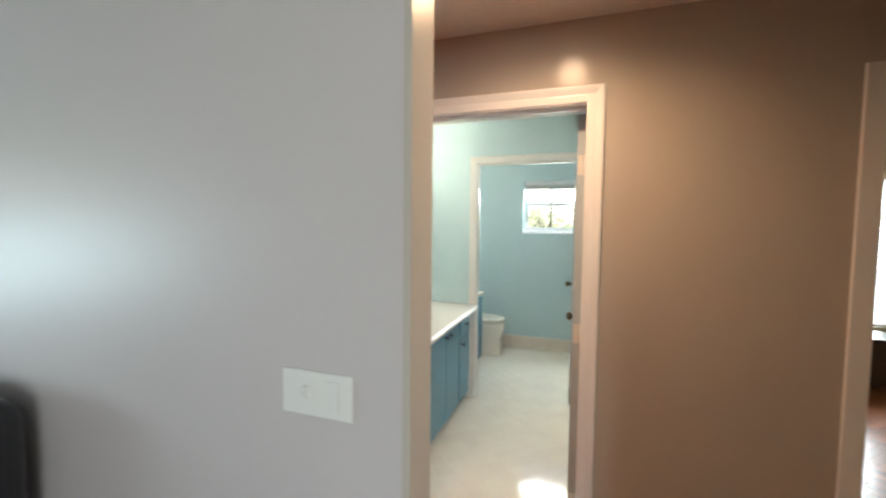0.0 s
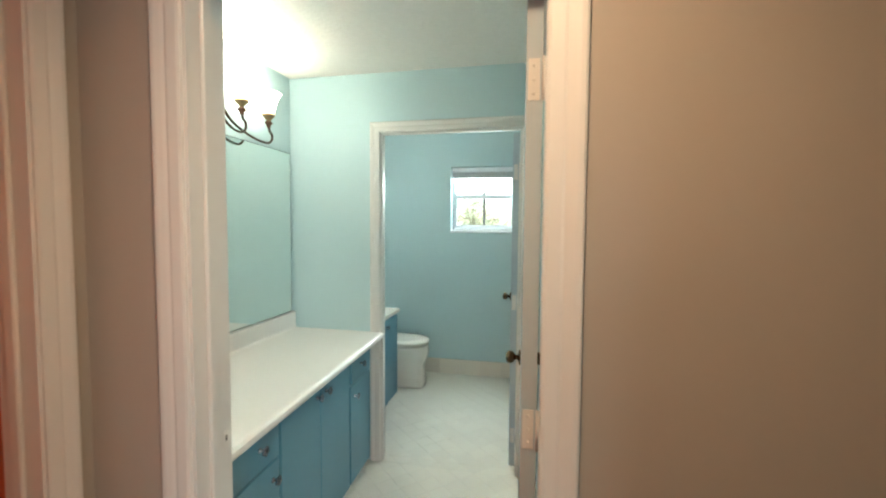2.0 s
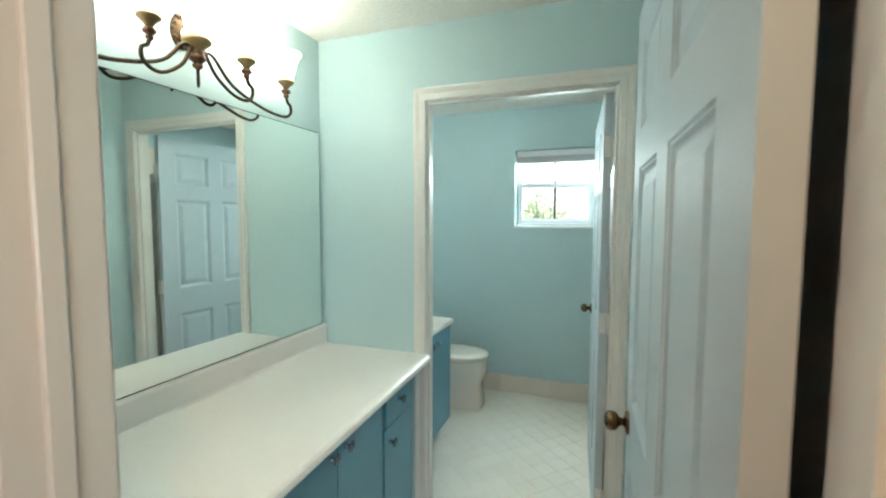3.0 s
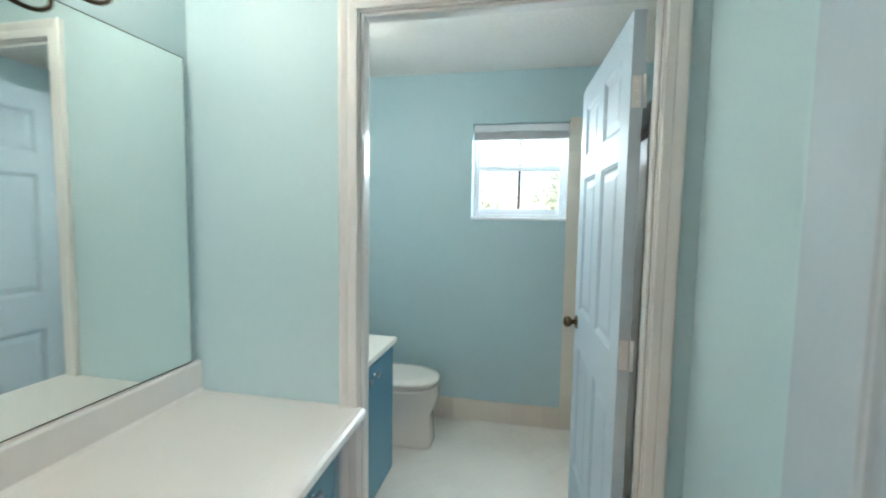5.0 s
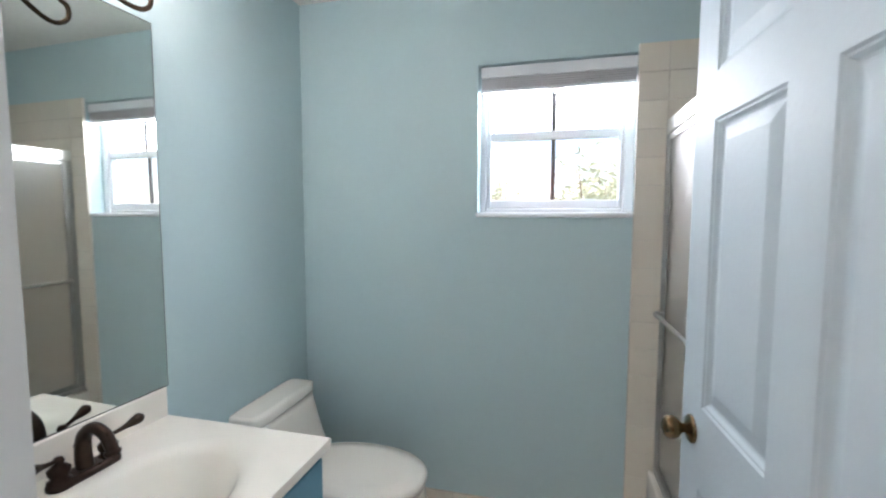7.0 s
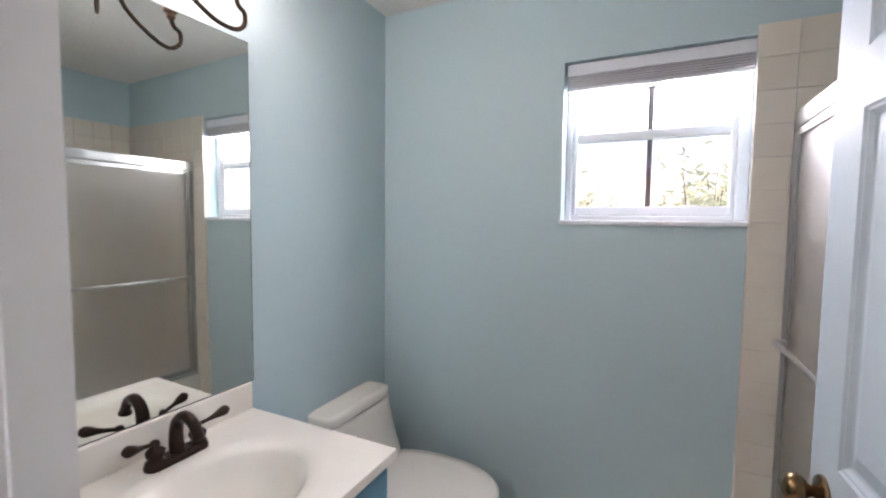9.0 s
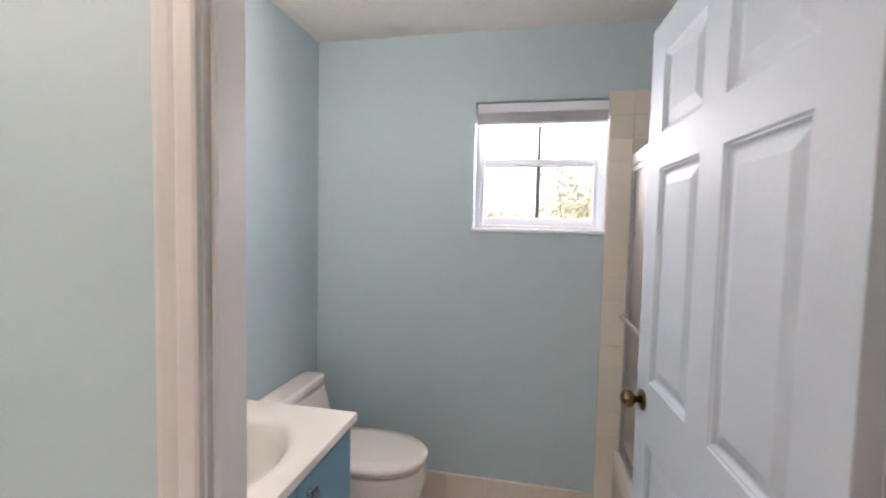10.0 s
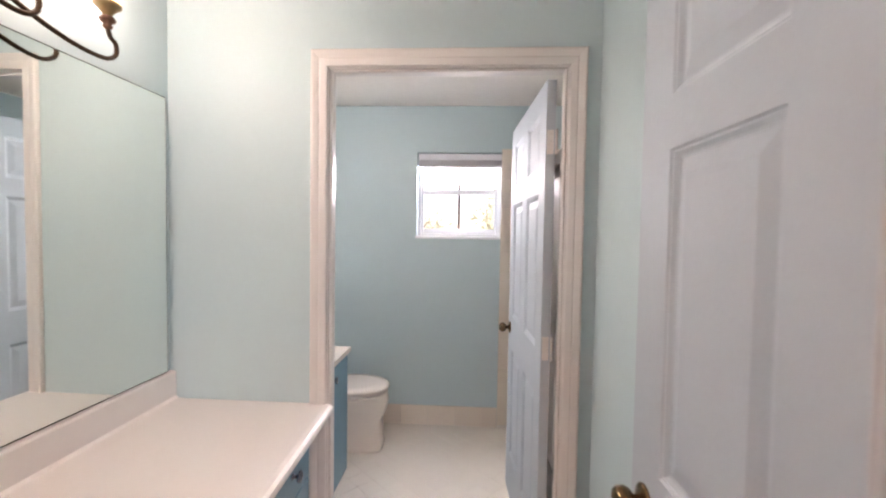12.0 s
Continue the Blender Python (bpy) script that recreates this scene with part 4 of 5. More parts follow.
bar("window_frame", GX1 + 0.012, WX1 - 0.001, 3.395, 3.462, WZ0 + 0.012, WZ1 - 0.014)
bar("window_frame", GX0 - 0.011, GX1 + 0.011, 3.400, 3.462, WZ0 + 0.012, WZ0 + 0.030)
bar("sash_stile", GX0 - 0.011, GX0 + 0.006, 3.405, 3.438, WZ0 + 0.031, WZ1 - 0.014)
bar("sash_stile", GX1 - 0.006, GX1 + 0.011, 3.405, 3.438, WZ0 + 0.031, WZ1 - 0.014)
bar("bottom_rail", GX0 + 0.007, GX1 - 0.007, 3.404, 3.440, WZ0 + 0.031, WZ0 + 0.066)
bar("meeting_rail", GX0 + 0.007, GX1 - 0.007, 3.400, 3.442, 1.748, 1.783)
xm = 1.034
bar("muntin", xm - 0.010, xm + 0.010, 3.424, 3.436, WZ0 + 0.067, 1.7475, "muntin", 0.0)
bar("muntin", xm - 0.011, xm + 0.011, 3.4065, 3.4170, 1.7835, WZ1 - 0.015, "muntin", 0.0)
for x in (GX0 + 0.11, GX1 - 0.13):
    bar("lift_tab", x - 0.030, x + 0.030, 3.396, 3.4035, WZ0 + 0.064, WZ0 + 0.070, "vinyl", 0.001)
for z0, z1 in ((WZ0 + 0.064, 1.750), (1.780, WZ1 - 0.013)):
    p = bar("pane", GX0 + 0.004, GX1 - 0.004, 3.4175, 3.4205, z0, z1, "pane", 0.0)
    p.visible_shadow = False
bar("window_sill", WX0 - 0.006, WX1 + 0.008, 3.302, 3.400, WZ0 - 0.010, WZ0 + 0.0115, "vinyl", 0.004)

blind = thing("window_blind", (WX0 + WX1) / 2, 3.352, WZ1 - 0.110, "white cellular blind drawn up to the window head", "blind")
hw = (WX1 - WX0) / 2 - 0.010
bm = bmesh.new()
box(bm, -hw, hw, -0.030, 0.030, 0.058, 0.104, 0.004, 2)
part("headrail", bm, "vinyl", blind)
bm = bmesh.new()
for k in range(5):
    z = 0.0125 + 0.009 * k
    rings_mesh(bm, [[(x, -0.021, z), (x, -0.026, z + 0.004), (x, -0.021, z + 0.008), (x, 0.021, z + 0.008), (x, 0.026, z + 0.004), (x, 0.021, z)] for x in (-hw + 0.004, hw - 0.004)], smooth=False)
part("folded_fabric", bm, "shade_fabric", blind)
bm = bmesh.new()
box(bm, -hw + 0.002, hw - 0.002, -0.025, 0.025, 0.0, 0.012, 0.003)
part("bottom_bar", bm, "vinyl", blind)
bm = bmesh.new()
box(bm, -0.028, 0.028, -0.034, -0.0255, -0.006, 0.004, 0.002)
part("pull_tab", bm, "vinyl", blind)

# ---------------- hall and lounge ----------------
lamp = thing("recessed_light", HALL_X, HALL_Y, CEIL, "lit recessed downlight with white trim ring in the hall ceiling", "ceiling light")
part("trim_ring", lathe(bmesh.new(), [(0.068, 0.001), (0.092, -0.0005), (0.094, -0.004), (0.086, -0.008), (0.070, -0.007), (0.066, 0.0)], 32), "white", lamp)
part("baffle", lathe(bmesh.new(), [(0.067, 0.0), (0.064, 0.02), (0.060, 0.045), (0.0, 0.046)], 32), "white", lamp)
part("lens", lathe(bmesh.new(), [(0, -0.014), (0.030, -0.012), (0.052, -0.005), (0.060, 0.002), (0.055, 0.010), (0, 0.012)], 32), "glow_hall", lamp, "glowing warm lens")



def rings_mesh_of(rings):
    bm = bmesh.new()
    rings_mesh(bm, rings, smooth=False)
    return bm


plate = thing("light_switch", 1.019, -1.1355, 1.148, "white two-gang toggle and rocker switch plate on the grey wall", "light switch")
plate.scale = (1.07, 1.0, 1.05)
bm = bmesh.new()
box(bm, -0.0865, 0.0865, -0.006, 0.0, -0.049, 0.049, 0.003, 2)
part("cover_plate", bm, "plastic", plate)
part("rocker", rings_mesh_of([[(0.0235, -0.0055, -0.0335), (0.0545, -0.0055, -0.0335), (0.0545, -0.0055, 0.0335), (0.0235, -0.0055, 0.0335)], [(0.0245, -0.0075, -0.032), (0.0535, -0.0075, -0.032), (0.0535, -0.0095, 0.032), (0.0245, -0.0095, 0.032)]]), "plastic", plate)
part("toggle_collar", box(bmesh.new(), -0.033, -0.015, -0.0085, -0.0055, -0.017, 0.017, 0.001), "plastic", plate)
part("toggle", rings_mesh_of([[(-0.029, -0.0080, -0.011), (-0.019, -0.0080, -0.011), (-0.019, -0.0080, 0.009), (-0.029, -0.0080, 0.009)], [(-0.028, -0.0210, 0.008), (-0.020, -0.0210, 0.008), (-0.020, -0.0190, 0.016), (-0.028, -0.0190, 0.016)]]), "plastic", plate)

chair = thing("armchair", -0.27, -1.63, 0.0, "black leather high-backed armchair against the grey wall", "armchair")
bm = bmesh.new()
box(bm, -0.38, 0.38, -0.36, 0.30, 0.12, 0.44, 0.05, 4)
part("seat", bm, "black_leather", chair)
bm = bmesh.new()
box(bm, -0.36, 0.36, 0.22, 0.44, 0.40, 1.03, 0.08, 5)
part("backrest", bm, "black_leather", chair)
for s in (-1, 1):
    bm = bmesh.new()
    box(bm, s * 0.37 - 0.08, s * 0.37 + 0.08, -0.34, 0.36, 0.12, 0.66, 0.06, 4)
    part("armrest", bm, "black_leather", chair)
    for y in (-0.28, 0.34):
        part("leg", lathe(bmesh.new(), [(0, 0), (0.018, 0), (0.026, 0.125), (0, 0.125)], 12, pose(s * 0.30, y, 0.002)), "espresso", chair)

# ---------------- study seen through its doorway ----------------


def ceiling_fan(x, y):
    f = thing("ceiling_fan", x, y, CEIL + 0.03, "dark bronze ceiling fan with lit amber glass shades", "ceiling fan")
    f.scale = (0.80, 0.80, 0.88)
    part("canopy", lathe(bmesh.new(), [(0, -0.001), (0.105, -0.001), (0.104, -0.012), (0.085, -0.045), (0.070, -0.075), (0, -0.076)], 28), "oil_bronze", f)
    part("motor", lathe(bmesh.new(), [(0, -0.0765), (0.090, -0.077), (0.160, -0.085), (0.188, -0.100), (0.195, -0.125), (0.195, -0.165), (0.180, -0.200), (0.120, -0.214), (0.062, -0.218), (0.058, -0.250), (0.075, -0.262), (0.072, -0.295), (0.030, -0.305), (0, -0.306)], 36), "oil_bronze", f)
    for k in range(5):
        a = 2 * math.pi * k / 5 + 0.15
        m = pose(0, 0, -0.228, 0, 0, math.degrees(a))
        bm = bmesh.new()
        out = [(0.25, 0.045), (0.29, 0.060), (0.45, 0.068), (0.62, 0.072), (0.69, 0.062), (0.715, 0.030)]
        ring = out + [(p, -w) for p, w in out[::-1]]
        rings_mesh(bm, [[m @ Vector((p, w, w * 0.22 + h)) for p, w in ring] for h in (0.0, 0.007)], smooth=False)
        b = part("blade", bm, "fan", f)
        bm = bmesh.new()
        for q in (-1, 1):
            tube(bm, [m @ Vector(v) for v in ((0.10, 0.0, 0.010), (0.17, 0.016 * q, -0.014), (0.24, 0.034 * q, -0.004 + 0.007 * q), (0.32, 0.024 * q, -0.005 + 0.005 * q))], 0.008, 8)
        part("blade_iron", bm, "bronze", b)
    for k in range(4):
        a = 2 * math.pi * k / 4 + 0.62
        m = pose(0.075 * math.cos(a), 0.075 * math.sin(a), -0.285) @ pose(0, 0, 0, 0, 0, math.degrees(a)) @ pose(0, 0, 0, 0, 122, 0)
        part("shade_holder", lathe(bmesh.new(), [(0, -0.05), (0.014, -0.05), (0.020, -0.01), (0.026, 0.004), (0, 0.004)], 12, m), "oil_bronze", f)
        bm = bmesh.new()
        n = 24
        rows = []
        for r, z, wave in ((0.026, 0.005, 0.0), (0.040, 0.030, 0.0), (0.056, 0.070, 0.0), (0.074, 0.110, 0.003), (0.092, 0.140, 0.007), (0.087, 0.138, 0.007), (0.052, 0.072, 0.0), (0.030, 0.025, 0.0)):
            rows.append([m @ Vector((r * math.cos(2 * math.pi * i / n), r * math.sin(2 * math.pi * i / n), z + wave * math.cos(2 * math.pi * i / n * 6))) for i in range(n)])
        rings_mesh(bm, rows)
        part("glass_shade", bm, "glow_fan", f, "glowing amber glass shade with scalloped rim")
    for px, ln, mat in ((0.03, 0.15, "oil_bronze"), (-0.03, 0.22, "laminate")):
        bm = bmesh.new()
        tube(bm, [(px, 0.02, -0.300), (px, 0.02, -0.300 - ln)], 0.0018, 6, None, 1, False)
        lathe(bm, [(0, -0.03), (0.009, -0.024), (0.012, -0.010), (0.006, 0.0), (0, 0.002)], 10, pose(px, 0.02, -0.300 - ln))
        part("pull_chain", bm, mat, f)


ceiling_fan(3.80, 1.82)


def oval_back_chair(x, y, turn):
    s = thing("oval_back_armchair", x, y, 0.0, "dark wooden oval-back armchair in black and cream zebra cloth", "armchair", turn=turn)
    w = 0.40
    bm = bmesh.new()
    box(bm, -w, w, -0.30, 0.26, 0.33, 0.395, 0.012, 2)
    part("seat_rail", bm, "espresso", s)
    bm = bmesh.new()
    box(bm, -w + 0.02, w - 0.02, -0.28, 0.24, 0.396, 0.480, 0.038, 4)
    part("seat", bm, "zebra", s, "zebra cloth seat cushion")
    for px in (-w + 0.03, w - 0.03):
        part("leg", lathe(bmesh.new(), [(0, 0), (0.015, 0), (0.018, 0.02), (0.026, 0.25), (0.032, 0.31), (0.030, 0.33), (0, 0.33)], 12, pose(px, -0.27, 0.002)), "espresso", s)
        bm = bmesh.new()
        tube(bm, [(px, 0.22, 0.34), (px, 0.24, 0.18), (px, 0.29, 0.004)], 0.020, 8)
        part("leg", bm, "espresso", s)
    n = 44
    tilt = pose(0, 0.235, 0.50, -12, 0, 0)

    def oval(a, b, d):
        return [tilt @ Vector((a * math.cos(2 * math.pi * i / n), d, 0.20 + b * math.sin(2 * math.pi * i / n))) for i in range(n)]
    bm = bmesh.new()
    rings_mesh(bm, [oval(0.28, 0.17, 0.03), oval(0.325, 0.215, 0.035), oval(0.34, 0.23, 0.01), oval(0.33, 0.22, -0.018), oval(0.29, 0.18, -0.015)], True, True)
    part("back_frame", bm, "espresso", s)
    bm = bmesh.new()
    rings_mesh(bm, [oval(0.286, 0.176, -0.013), oval(0.275, 0.166, -0.034), oval(0.21, 0.115, -0.050), oval(0.10, 0.05, -0.056)], True, True)
    part("backrest", bm, "zebra", s, "zebra cloth oval back pad")
    for q in (-1, 1):
        bm = bmesh.new()
        tube(bm, [(q * 0.315, 0.21, 0.665), (q * 0.355, 0.10, 0.655), (q * (w - 0.02), -0.06, 0.632), (q * (w - 0.01), -0.20, 0.612), (q * (w - 0.005), -0.262, 0.585), (q * (w - 0.010), -0.268, 0.52), (q * (w - 0.022), -0.262, 0.385)], 0.019, 10)
        part("arm", bm, "espresso", s)
    for q in (-0.18, 0.18):
        bm = bmesh.new()
        tube(bm, [(q, 0.225, 0.36), (q, 0.235, 0.46), (q * 0.95, 0.250, 0.56)], 0.018, 8)
        part("back_post", bm, "espresso", s)


oval_back_chair(4.95, 3.22, -19)


def curtain(x0, x1, y, z0, z1, label):
    c = thing("curtain", (x0 + x1) / 2, y, z0, label, "curtain")
    bm = bmesh.new()
    n, rows = 60, 14
    w = (x1 - x0) / 2
    grid = []
    for j in range(rows + 1):
        z = (z1 - z0) * j / rows
        gather = 1.0 - 0.18 * math.sin(math.pi * j / rows)
        grid.append([bm.verts.new(((2 * i / n - 1) * w * gather, 0.028 * math.sin(i * 2 * math.pi * 7 / n + 0.5 * math.sin(j * 0.6)) + 0.008 * math.sin(i * 1.9 + j * 0.35), z)) for i in range(n + 1)])
    for a, b in zip(grid, grid[1:]):
        for i in range(n):
            f = bm.faces.new((a[i], a[i + 1], b[i + 1], b[i]))
            f.smooth = True
    ex = bmesh.ops.extrude_face_region(bm, geom=list(bm.faces))
    bmesh.ops.translate(bm, vec=(0, 0.003, 0), verts=[g for g in ex["geom"] if isinstance(g, bmesh.types.BMVert)])
    part("drape", bm, "curtain", c)
    return c


curtain(4.38, 4.70, 3.615, 0.035, 2.175, "copper silk curtain panel hanging from a dark rod")
curtain(3.22, 3.52, 3.615, 0.035, 2.175, "copper silk curtain panel hanging from a dark rod")
rod = thing("curtain_rod", 3.96, 3.615, 2.165, "dark bronze curtain rod above the study window", "curtain rod")
part("pole", tube(bmesh.new(), [(-0.74, 0, 0), (0.74, 0, 0)], 0.0095, 10, None, 1, False), "oil_bronze", rod)
for s in (-1, 1):
    part("finial", lathe(bmesh.new(), [(0, 0), (0.012, 0.0), (0.010, 0.012), (0.024, 0.030), (0.026, 0.045), (0.014, 0.066), (0, 0.072)], 14, pose(0.74 * s, 0, 0, 0, 90 * s, 0)), "oil_bronze", rod)
    part("bracket", box(bmesh.new(), 0.68 * s - 0.008, 0.68 * s + 0.008, 0.0, 0.084, -0.012, 0.012, 0.002), "oil_bronze", rod)

study_win = structure("window_2", slabs((3.512, 3.56, 3.78, 3.84, 0.502, 2.058), (4.36, 4.408, 3.78, 3.84, 0.502, 2.058), (3.56, 4.36, 3.78, 3.84, 2.01, 2.058), (3.56, 4.36, 3.78, 3.84, 0.502, 0.55), (3.56, 4.36, 3.785, 3.835, 1.26, 1.30)), ["vinyl"], "white study window behind a slatted blind")
p = part("pane", box(bmesh.new(), 3.56, 4.36, 3.806, 3.810, 0.55, 2.01), "pane", study_win)
p.visible_shadow = False
vb = thing("slatted_blind", 3.96, 3.735, 0.52, "lowered white slatted blind in the study window", "blind")
part("headrail", box(bmesh.new(), -0.44, 0.44, -0.025, 0.025, 1.49, 1.53, 0.003), "vinyl", vb)
slat = mesh_of("slat", box(bmesh.new(), -0.435, 0.435, -0.023, 0.023, -0.0012, 0.0012))
slat.materials.append(M["vinyl"])
for k in range(36):
    o = new("slat", slat)
    o.parent = vb
    o.matrix_basis = pose(0, 0, 0.03 + 0.0405 * k, 38, 0, 0)
part("bottom_bar", box(bmesh.new(), -0.435, 0.435, -0.02, 0.02, 0.0, 0.014, 0.003), "vinyl", vb)

cab = thing("low_cabinet", 3.98, 3.30, 0.0, "low dark espresso wooden cabinet beneath the study window", "cabinet")
part("body", box(bmesh.new(), -0.26, 0.26, -0.19, 0.20, 0.062, 0.478, 0.004), "espresso", cab)
part("top", box(bmesh.new(), -0.28, 0.28, -0.215, 0.215, 0.4785, 0.502, 0.006, 2), "espresso", cab)
for s in (-1, 1):
    d = part("door", box(bmesh.new(), 0.131 * s - 0.126, 0.131 * s + 0.126, -0.208, -0.1905, 0.075, 0.466, 0.004), "espresso", cab)
    part("knob", lathe(bmesh.new(), [(0, 0), (0.006, 0), (0.005, 0.010), (0.012, 0.016), (0.010, 0.024), (0, 0.026)], 12, pose(0.03 * s, -0.2085, 0.30, 90, 0, 0)), "oil_bronze", d)
    for y in (-0.16, 0.17):
        part("leg", box(bmesh.new(), 0.235 * s - 0.02, 0.235 * s + 0.02, y - 0.02, y + 0.02, 0.003, 0.0615, 0.003), "espresso", cab)

lw = structure("window_3", slabs((-3.27, -3.21, -3.80, -3.75, 0.852, 2.148), (-3.27, -3.21, -2.25, -2.20, 0.852, 2.148), (-3.27, -3.21, -3.75, -2.25, 2.10, 2.148), (-3.27, -3.21, -3.75, -2.25, 0.852, 0.90), (-3.265, -3.215, -3.03, -2.97, 0.90, 2.10)), ["vinyl"], "white lounge window")

# ---------------- garden outside the toilet-room window ----------------


def shrub(name, x, y, h, spread, count, label, leaf_size, trunk=0.0, seed=1):
    """Stems with a crown of many small separate leaves."""
    rnd = random.Random(seed)
    s = thing(name, x, y, -0.15, label, "tree" if trunk else "shrub")
    bm = bmesh.new()
    tips = []
    for k in range(9):
        a = 2 * math.pi * k / 9 + rnd.uniform(-0.3, 0.3)
        r = spread * rnd.uniform(0.3, 0.8)
        top = (r * math.cos(a), r * math.sin(a), h * rnd.uniform(0.6, 0.95))
        tube(bm, [(0, 0, 0.0), (0.03 * math.cos(a), 0.03 * math.sin(a), max(trunk, 0.12 * h)), (r * 0.5 * math.cos(a), r * 0.5 * math.sin(a), max(trunk, 0.1) + (h - trunk) * 0.4), top], 0.02 + 0.035 * (trunk > 0), 6, lambda q: 1.0 - 0.75 * q, 4)
        tips.append(Vector(top))
    part("trunk", bm, "bark", s)
    verts, faces = [], []
    for k in range(count):
        t = rnd.choice(tips)
        c = t * rnd.uniform(0.25, 1.05) + Vector((rnd.gauss(0, 0.22 * spread), rnd.gauss(0, 0.22 * spread), rnd.gauss(0, 0.10 * h)))
        c.z = max(c.z, trunk * 0.8 + 0.1)
        q = Euler((rnd.uniform(-1, 1), rnd.uniform(-1, 1), rnd.uniform(0, 6.3))).to_matrix()
        l = leaf_size * rnd.uniform(0.6, 1.3)
        i = len(verts)
        for v in ((0, -l, 0), (0.32 * l, 0, 0.06 * l), (0, l, -0.1 * l), (-0.32 * l, 0, 0.06 * l)):
            verts.append(c + q @ Vector(v))
        faces.append((i, i + 1, i + 2, i + 3))
    me = bpy.data.meshes.new("crown")
    me.from_pydata([tuple(v) for v in verts], [], faces)
    me.materials.append(M["leaf"])
    o = new("crown", me)
    o.parent = s


shrub("garden_shrub", 0.42, 8.4, 2.30, 0.50, 480, "sunlit green garden shrub on the lawn", 0.07, 0.0, 3)
shrub("garden_shrub", 1.75, 8.8, 2.75, 0.75, 900, "tall sunlit yellow-green garden shrub on the lawn", 0.08, 0.0, 5)
shrub("garden_tree", 2.6, 15.0, 3.2, 1.5, 1500, "sunlit broad-leaved garden tree on the lawn", 0.16, 1.0, 7)
shrub("garden_tree", -0.9, 17.5, 2.9, 1.5, 1000, "sunlit broad-leaved garden tree on the lawn", 0.16, 1.1, 8)

# ---------------- tiles and wood blocks, piece by piece ----------------


def clip(poly, x0, x1, y0, y1):
    for axis, bound, keep in ((0, x0, 1), (0, x1, -1), (1, y0, 1), (1, y1, -1)):
        out = []
        for i, p in enumerate(poly):
            q = poly[(i + 1) % len(poly)]
            pin, qin = keep * (p[axis] - bound) >= 0, keep * (q[axis] - bound) >= 0
            if pin:
                out.append(p)
            if pin != qin:
                t = (bound - p[axis]) / (q[axis] - p[axis])
                out.append((p[0] + t * (q[0] - p[0]), p[1] + t * (q[1] - p[1])))
        poly = out
        if len(poly) < 3:
            return []
    return poly


def tile_verts(poly, z0, z1, cham):
    cx = sum(p[0] for p in poly) / len(poly)
    cy = sum(p[1] for p in poly) / len(poly)
    r = max(math.hypot(p[0] - cx, p[1] - cy) for p in poly)
    k = 1 - cham / max(r, 0.02)
    n = len(poly)
    vs = [(x, y, z0) for x, y in poly] + [(x, y, z1 - cham * 0.5) for x, y in poly] + [(cx + (x - cx) * k, cy + (y - cy) * k, z1) for x, y in poly]
    fs = []
    for a in (0, n):
        fs += [(a + i, a + (i + 1) % n, a + n + (i + 1) % n, a + n + i) for i in range(n)]
    fs.append(tuple(2 * n + i for i in range(n)))
    return vs, fs


def area(poly):
    return abs(sum(p[0] * q[1] - q[0] * p[1] for p, q in zip(poly, poly[1:] + poly[:1]))) / 2


def lay(owner, polys, z, mat, piece, limit, key, cham=0.0015, joined_label=""):
    """Each polygon a piece of its own; what is past the limit stays in one joined mesh."""
    polys = sorted(polys, key=key)
    rest_v, rest_f = [], []
    for i, poly in enumerate(polys):
        vs, fs = tile_verts(poly, 0.0002, z, cham)
        if i < limit:
            cx = sum(p[0] for p in poly) / len(poly)
            cy = sum(p[1] for p in poly) / len(poly)
            me = bpy.data.meshes.new(piece)
            me.from_pydata([(a - cx, b - cy, c) for a, b, c in vs], [], fs)
            me.materials.append(M[mat])
            o = new(piece, me)
            o.parent = owner
            o.location = (cx, cy, 0)
        else:
            k = len(rest_v)
            rest_v += vs
            rest_f += [tuple(k + q for q in f) for f in fs]
    if rest_v:
        me = bpy.data.meshes.new(piece + "_field")
        me.from_pydata(rest_v, [], rest_f)
        me.materials.append(M[mat])
        o = new(piece + "_field", me)
        o.parent = owner
        tagged(o, kind="stuff")


T = 0.108
joint = 0.0012
polys = []
for i in range(-30, 60):
    for j in range(-60, 40):
        u0, v0 = i * T, j * T
        sq = [(u0 + joint / 2, v0 + joint / 2), (u0 + T - joint / 2, v0 + joint / 2), (u0 + T - joint / 2, v0 + T - joint / 2), (u0 + joint / 2, v0 + T - joint / 2)]
        dia = [((a - b) * 0.70711 + 1.19, (a + b) * 0.70711 + 0.72) for a, b in sq]
        for r in ((0.52, 1.574, 0.122, 1.651), (0.602, 1.442, 1.652, 1.730), (-0.158, 1.428, 1.731, 3.300)):
            c = clip(dia, *r)
            if c and area(c) > 0.0002:
                polys.append(c)
lay(floor_bath, polys, 0.0012, "tile", "tile", 300, lambda p: p[0][1], 0.0006)

# herringbone blocks of the study floor
Lb, Wb = 0.24, 0.06
polys = []
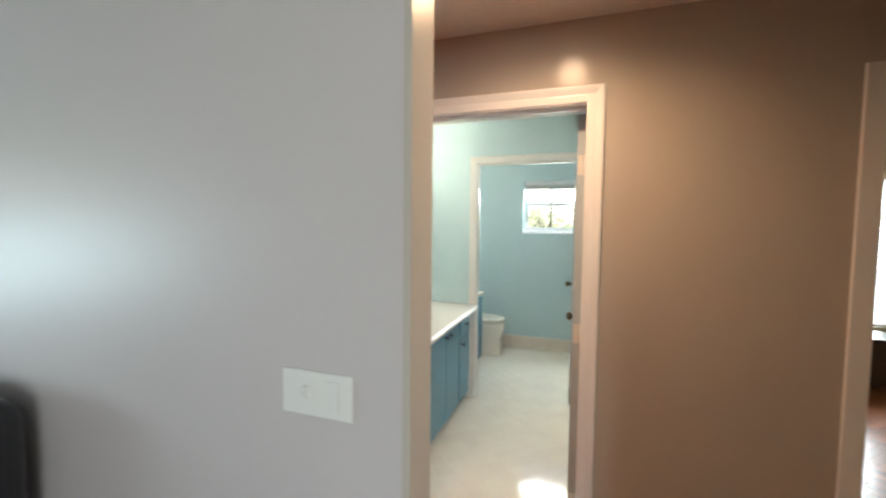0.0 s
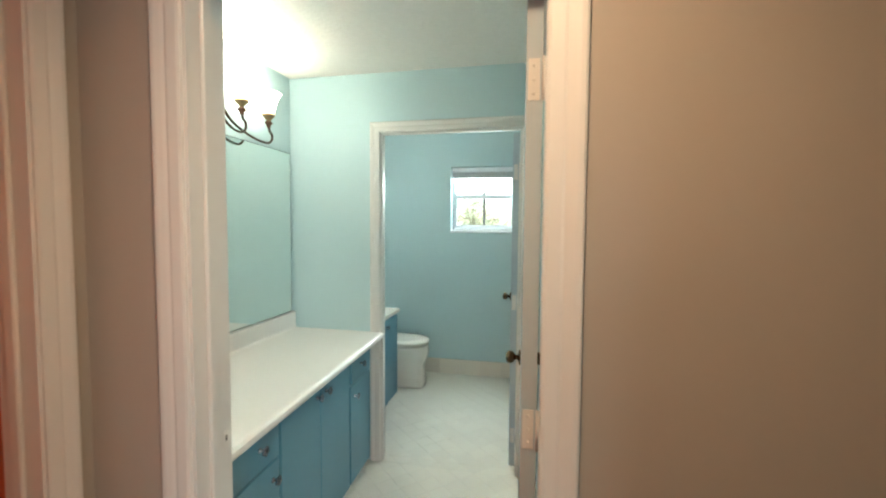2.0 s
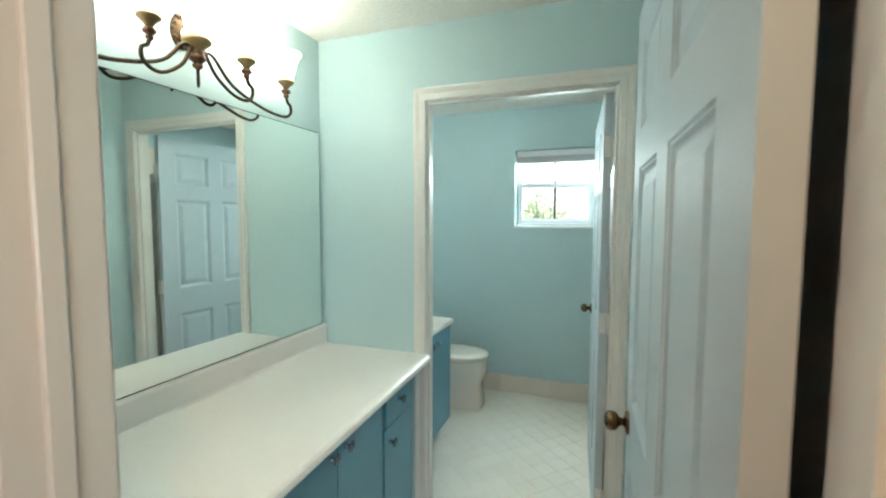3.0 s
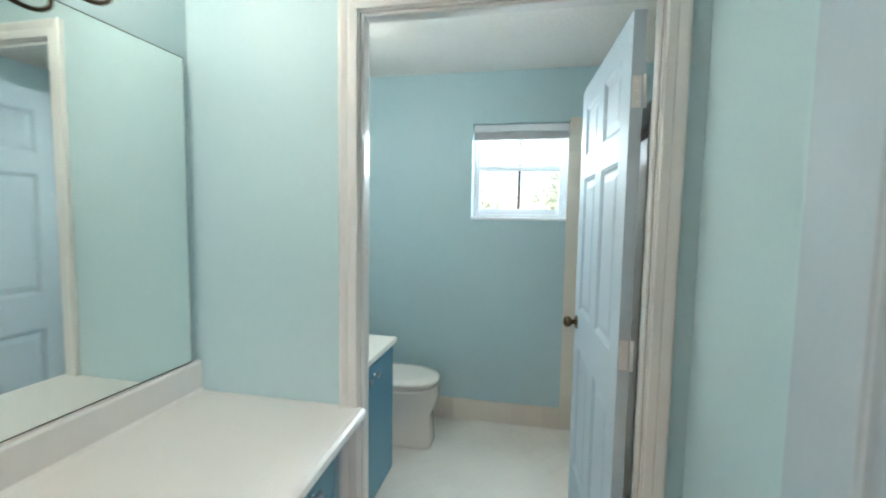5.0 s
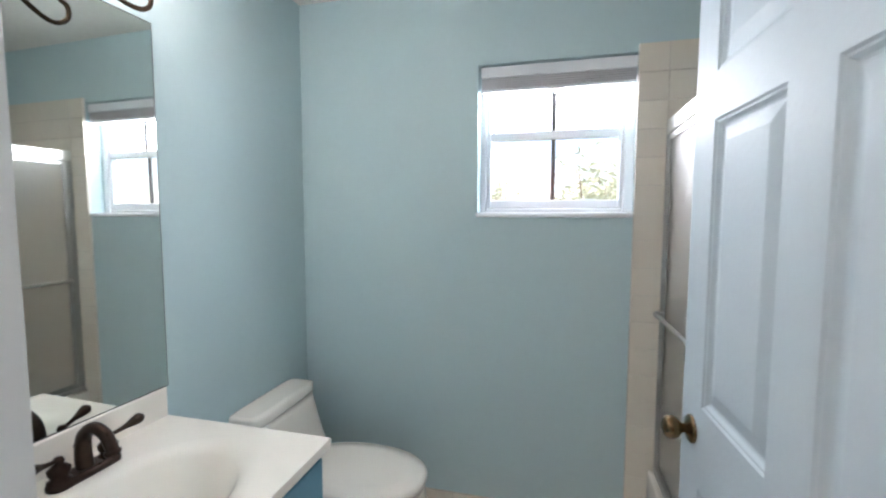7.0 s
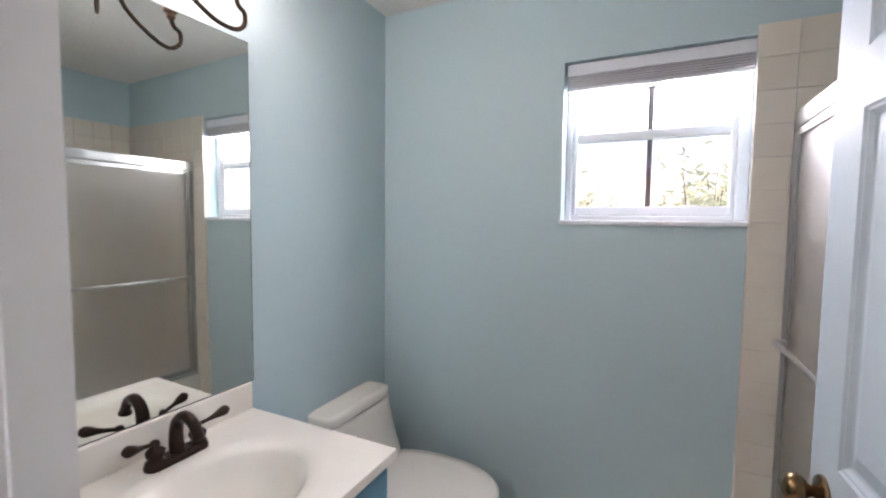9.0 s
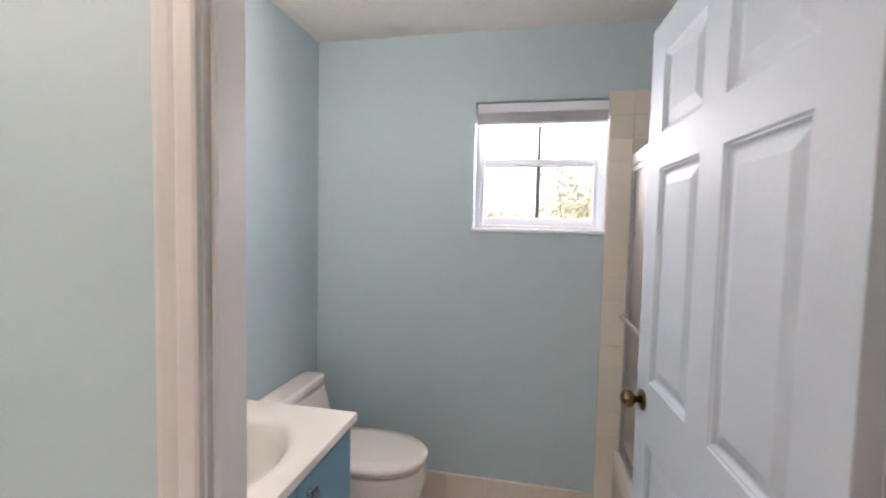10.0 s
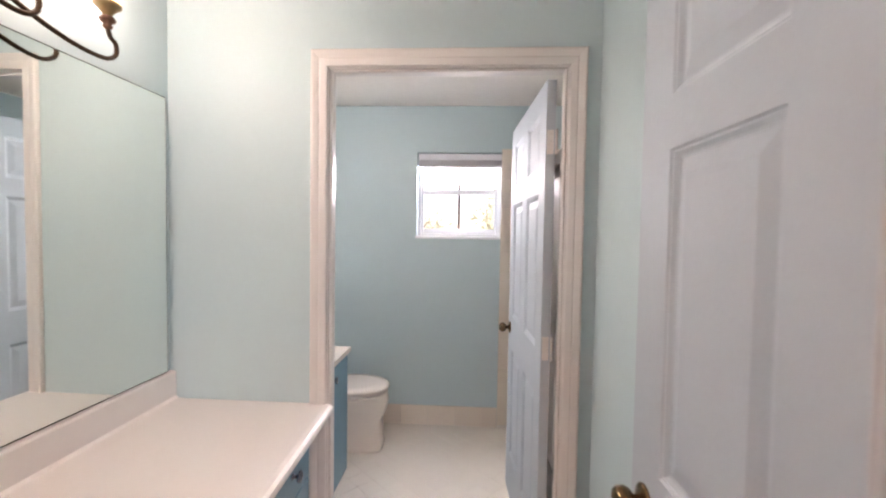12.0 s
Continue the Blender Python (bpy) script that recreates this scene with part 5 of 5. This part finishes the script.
for i in range(-60, 80):
    for j in range(-14, 14):
        for k in range(2):
            ox, oy = i * Wb + j * (Lb + 0) * 1.0, i * Wb - j * Lb
            if k == 0:
                q = [(ox, oy), (ox + Lb, oy), (ox + Lb, oy + Wb), (ox, oy + Wb)]
            else:
                q = [(ox + Lb, oy + Wb - Lb), (ox + Lb + Wb, oy + Wb - Lb), (ox + Lb + Wb, oy + Wb), (ox + Lb, oy + Wb)]
            mx, my = sum(p[0] for p in q) / 4, sum(p[1] for p in q) / 4
            g = [(mx + (p[0] - mx) * (1 - 0.004), my + (p[1] - my) * (1 - 0.010)) for p in q]
            g = [((a - b) * 0.70711 + 4.0, (a + b) * 0.70711 + 1.8) for a, b in g]
            c = clip(g, 2.422, 5.678, 0.12, 3.684)
            if c and area(c) > 0.0004:
                polys.append(c)
lay(floor_study, polys, 0.002, "block", "wood_block", 300, lambda p: math.hypot(p[0][0] - 3.6, p[0][1] - 1.2), 0.001)

# tiled alcove round the tub and tile skirting of the toilet room
TILE_TOP = 2.075
surround = structure("tile_surround", slabs((1.345, 2.2195, 3.3015, 3.3095, 0.0005, TILE_TOP - 0.001), (2.2115, 2.2195, 1.7305, 3.3005, 0.386, TILE_TOP - 0.001), (1.53, 2.2110, 1.7305, 1.7355, 0.386, TILE_TOP - 0.001)), ["grout"], "cream square wall tiles round the bathtub")
P = 0.108


def wall_tile(w, h):
    vs, fs = tile_verts([(0.0008, 0.0008), (w - 0.0008, 0.0008), (w - 0.0008, h - 0.0008), (0.0008, h - 0.0008)], 0.0, 0.006, 0.0015)
    me = bpy.data.meshes.new("tile")
    me.from_pydata(vs, [], fs)
    return me


full = wall_tile(P, P)
full.materials.append(M["wall_tile"])
rest_v, rest_f = [], []
for k in range(19):
    z = TILE_TOP - P * (k + 1)
    spots = [pose(1.346 + P * i, 3.3012, z, 90, 0, 0) for i in range(8 if z > 0.38 else 1)]
    if z > 0.38:
        spots += [pose(2.2112, 3.290 - P * i, z, 90, 0, -90) for i in range(14)]
    for n, m in enumerate(spots):
        if n < 8 or z > 1.6:
            o = new("tile", full)
            o.parent = surround
            o.matrix_basis = m
        else:                      # the lower rows behind the obscured glass
            first = len(rest_v)
            rest_v += [tuple(m @ v.co) for v in full.vertices]
            rest_f += [tuple(first + q for q in f.vertices) for f in full.polygons]
me = bpy.data.meshes.new("tile_field")
me.from_pydata(rest_v, [], rest_f)
me.materials.append(M["wall_tile"])
o = new("tile_field", me)
o.parent = surround
tagged(o, kind="stuff")
skirt = structure("baseboard_toilet", slabs((-0.125, 1.344, 3.3025, 3.3095, 0.0016, 0.149)), ["grout"], "cream tile skirting")
base = wall_tile(0.205, 0.147)
base.materials.append(M["base_tile"])
end = wall_tile(0.109, 0.147)
end.materials.append(M["base_tile"])
for i in range(8):
    o = new("tile", end if i == 0 else base)
    o.parent = skirt
    o.matrix_basis = pose(1.344 - 0.109 - 0.205 * i, 3.3022, 0.002, 90, 0, 0)
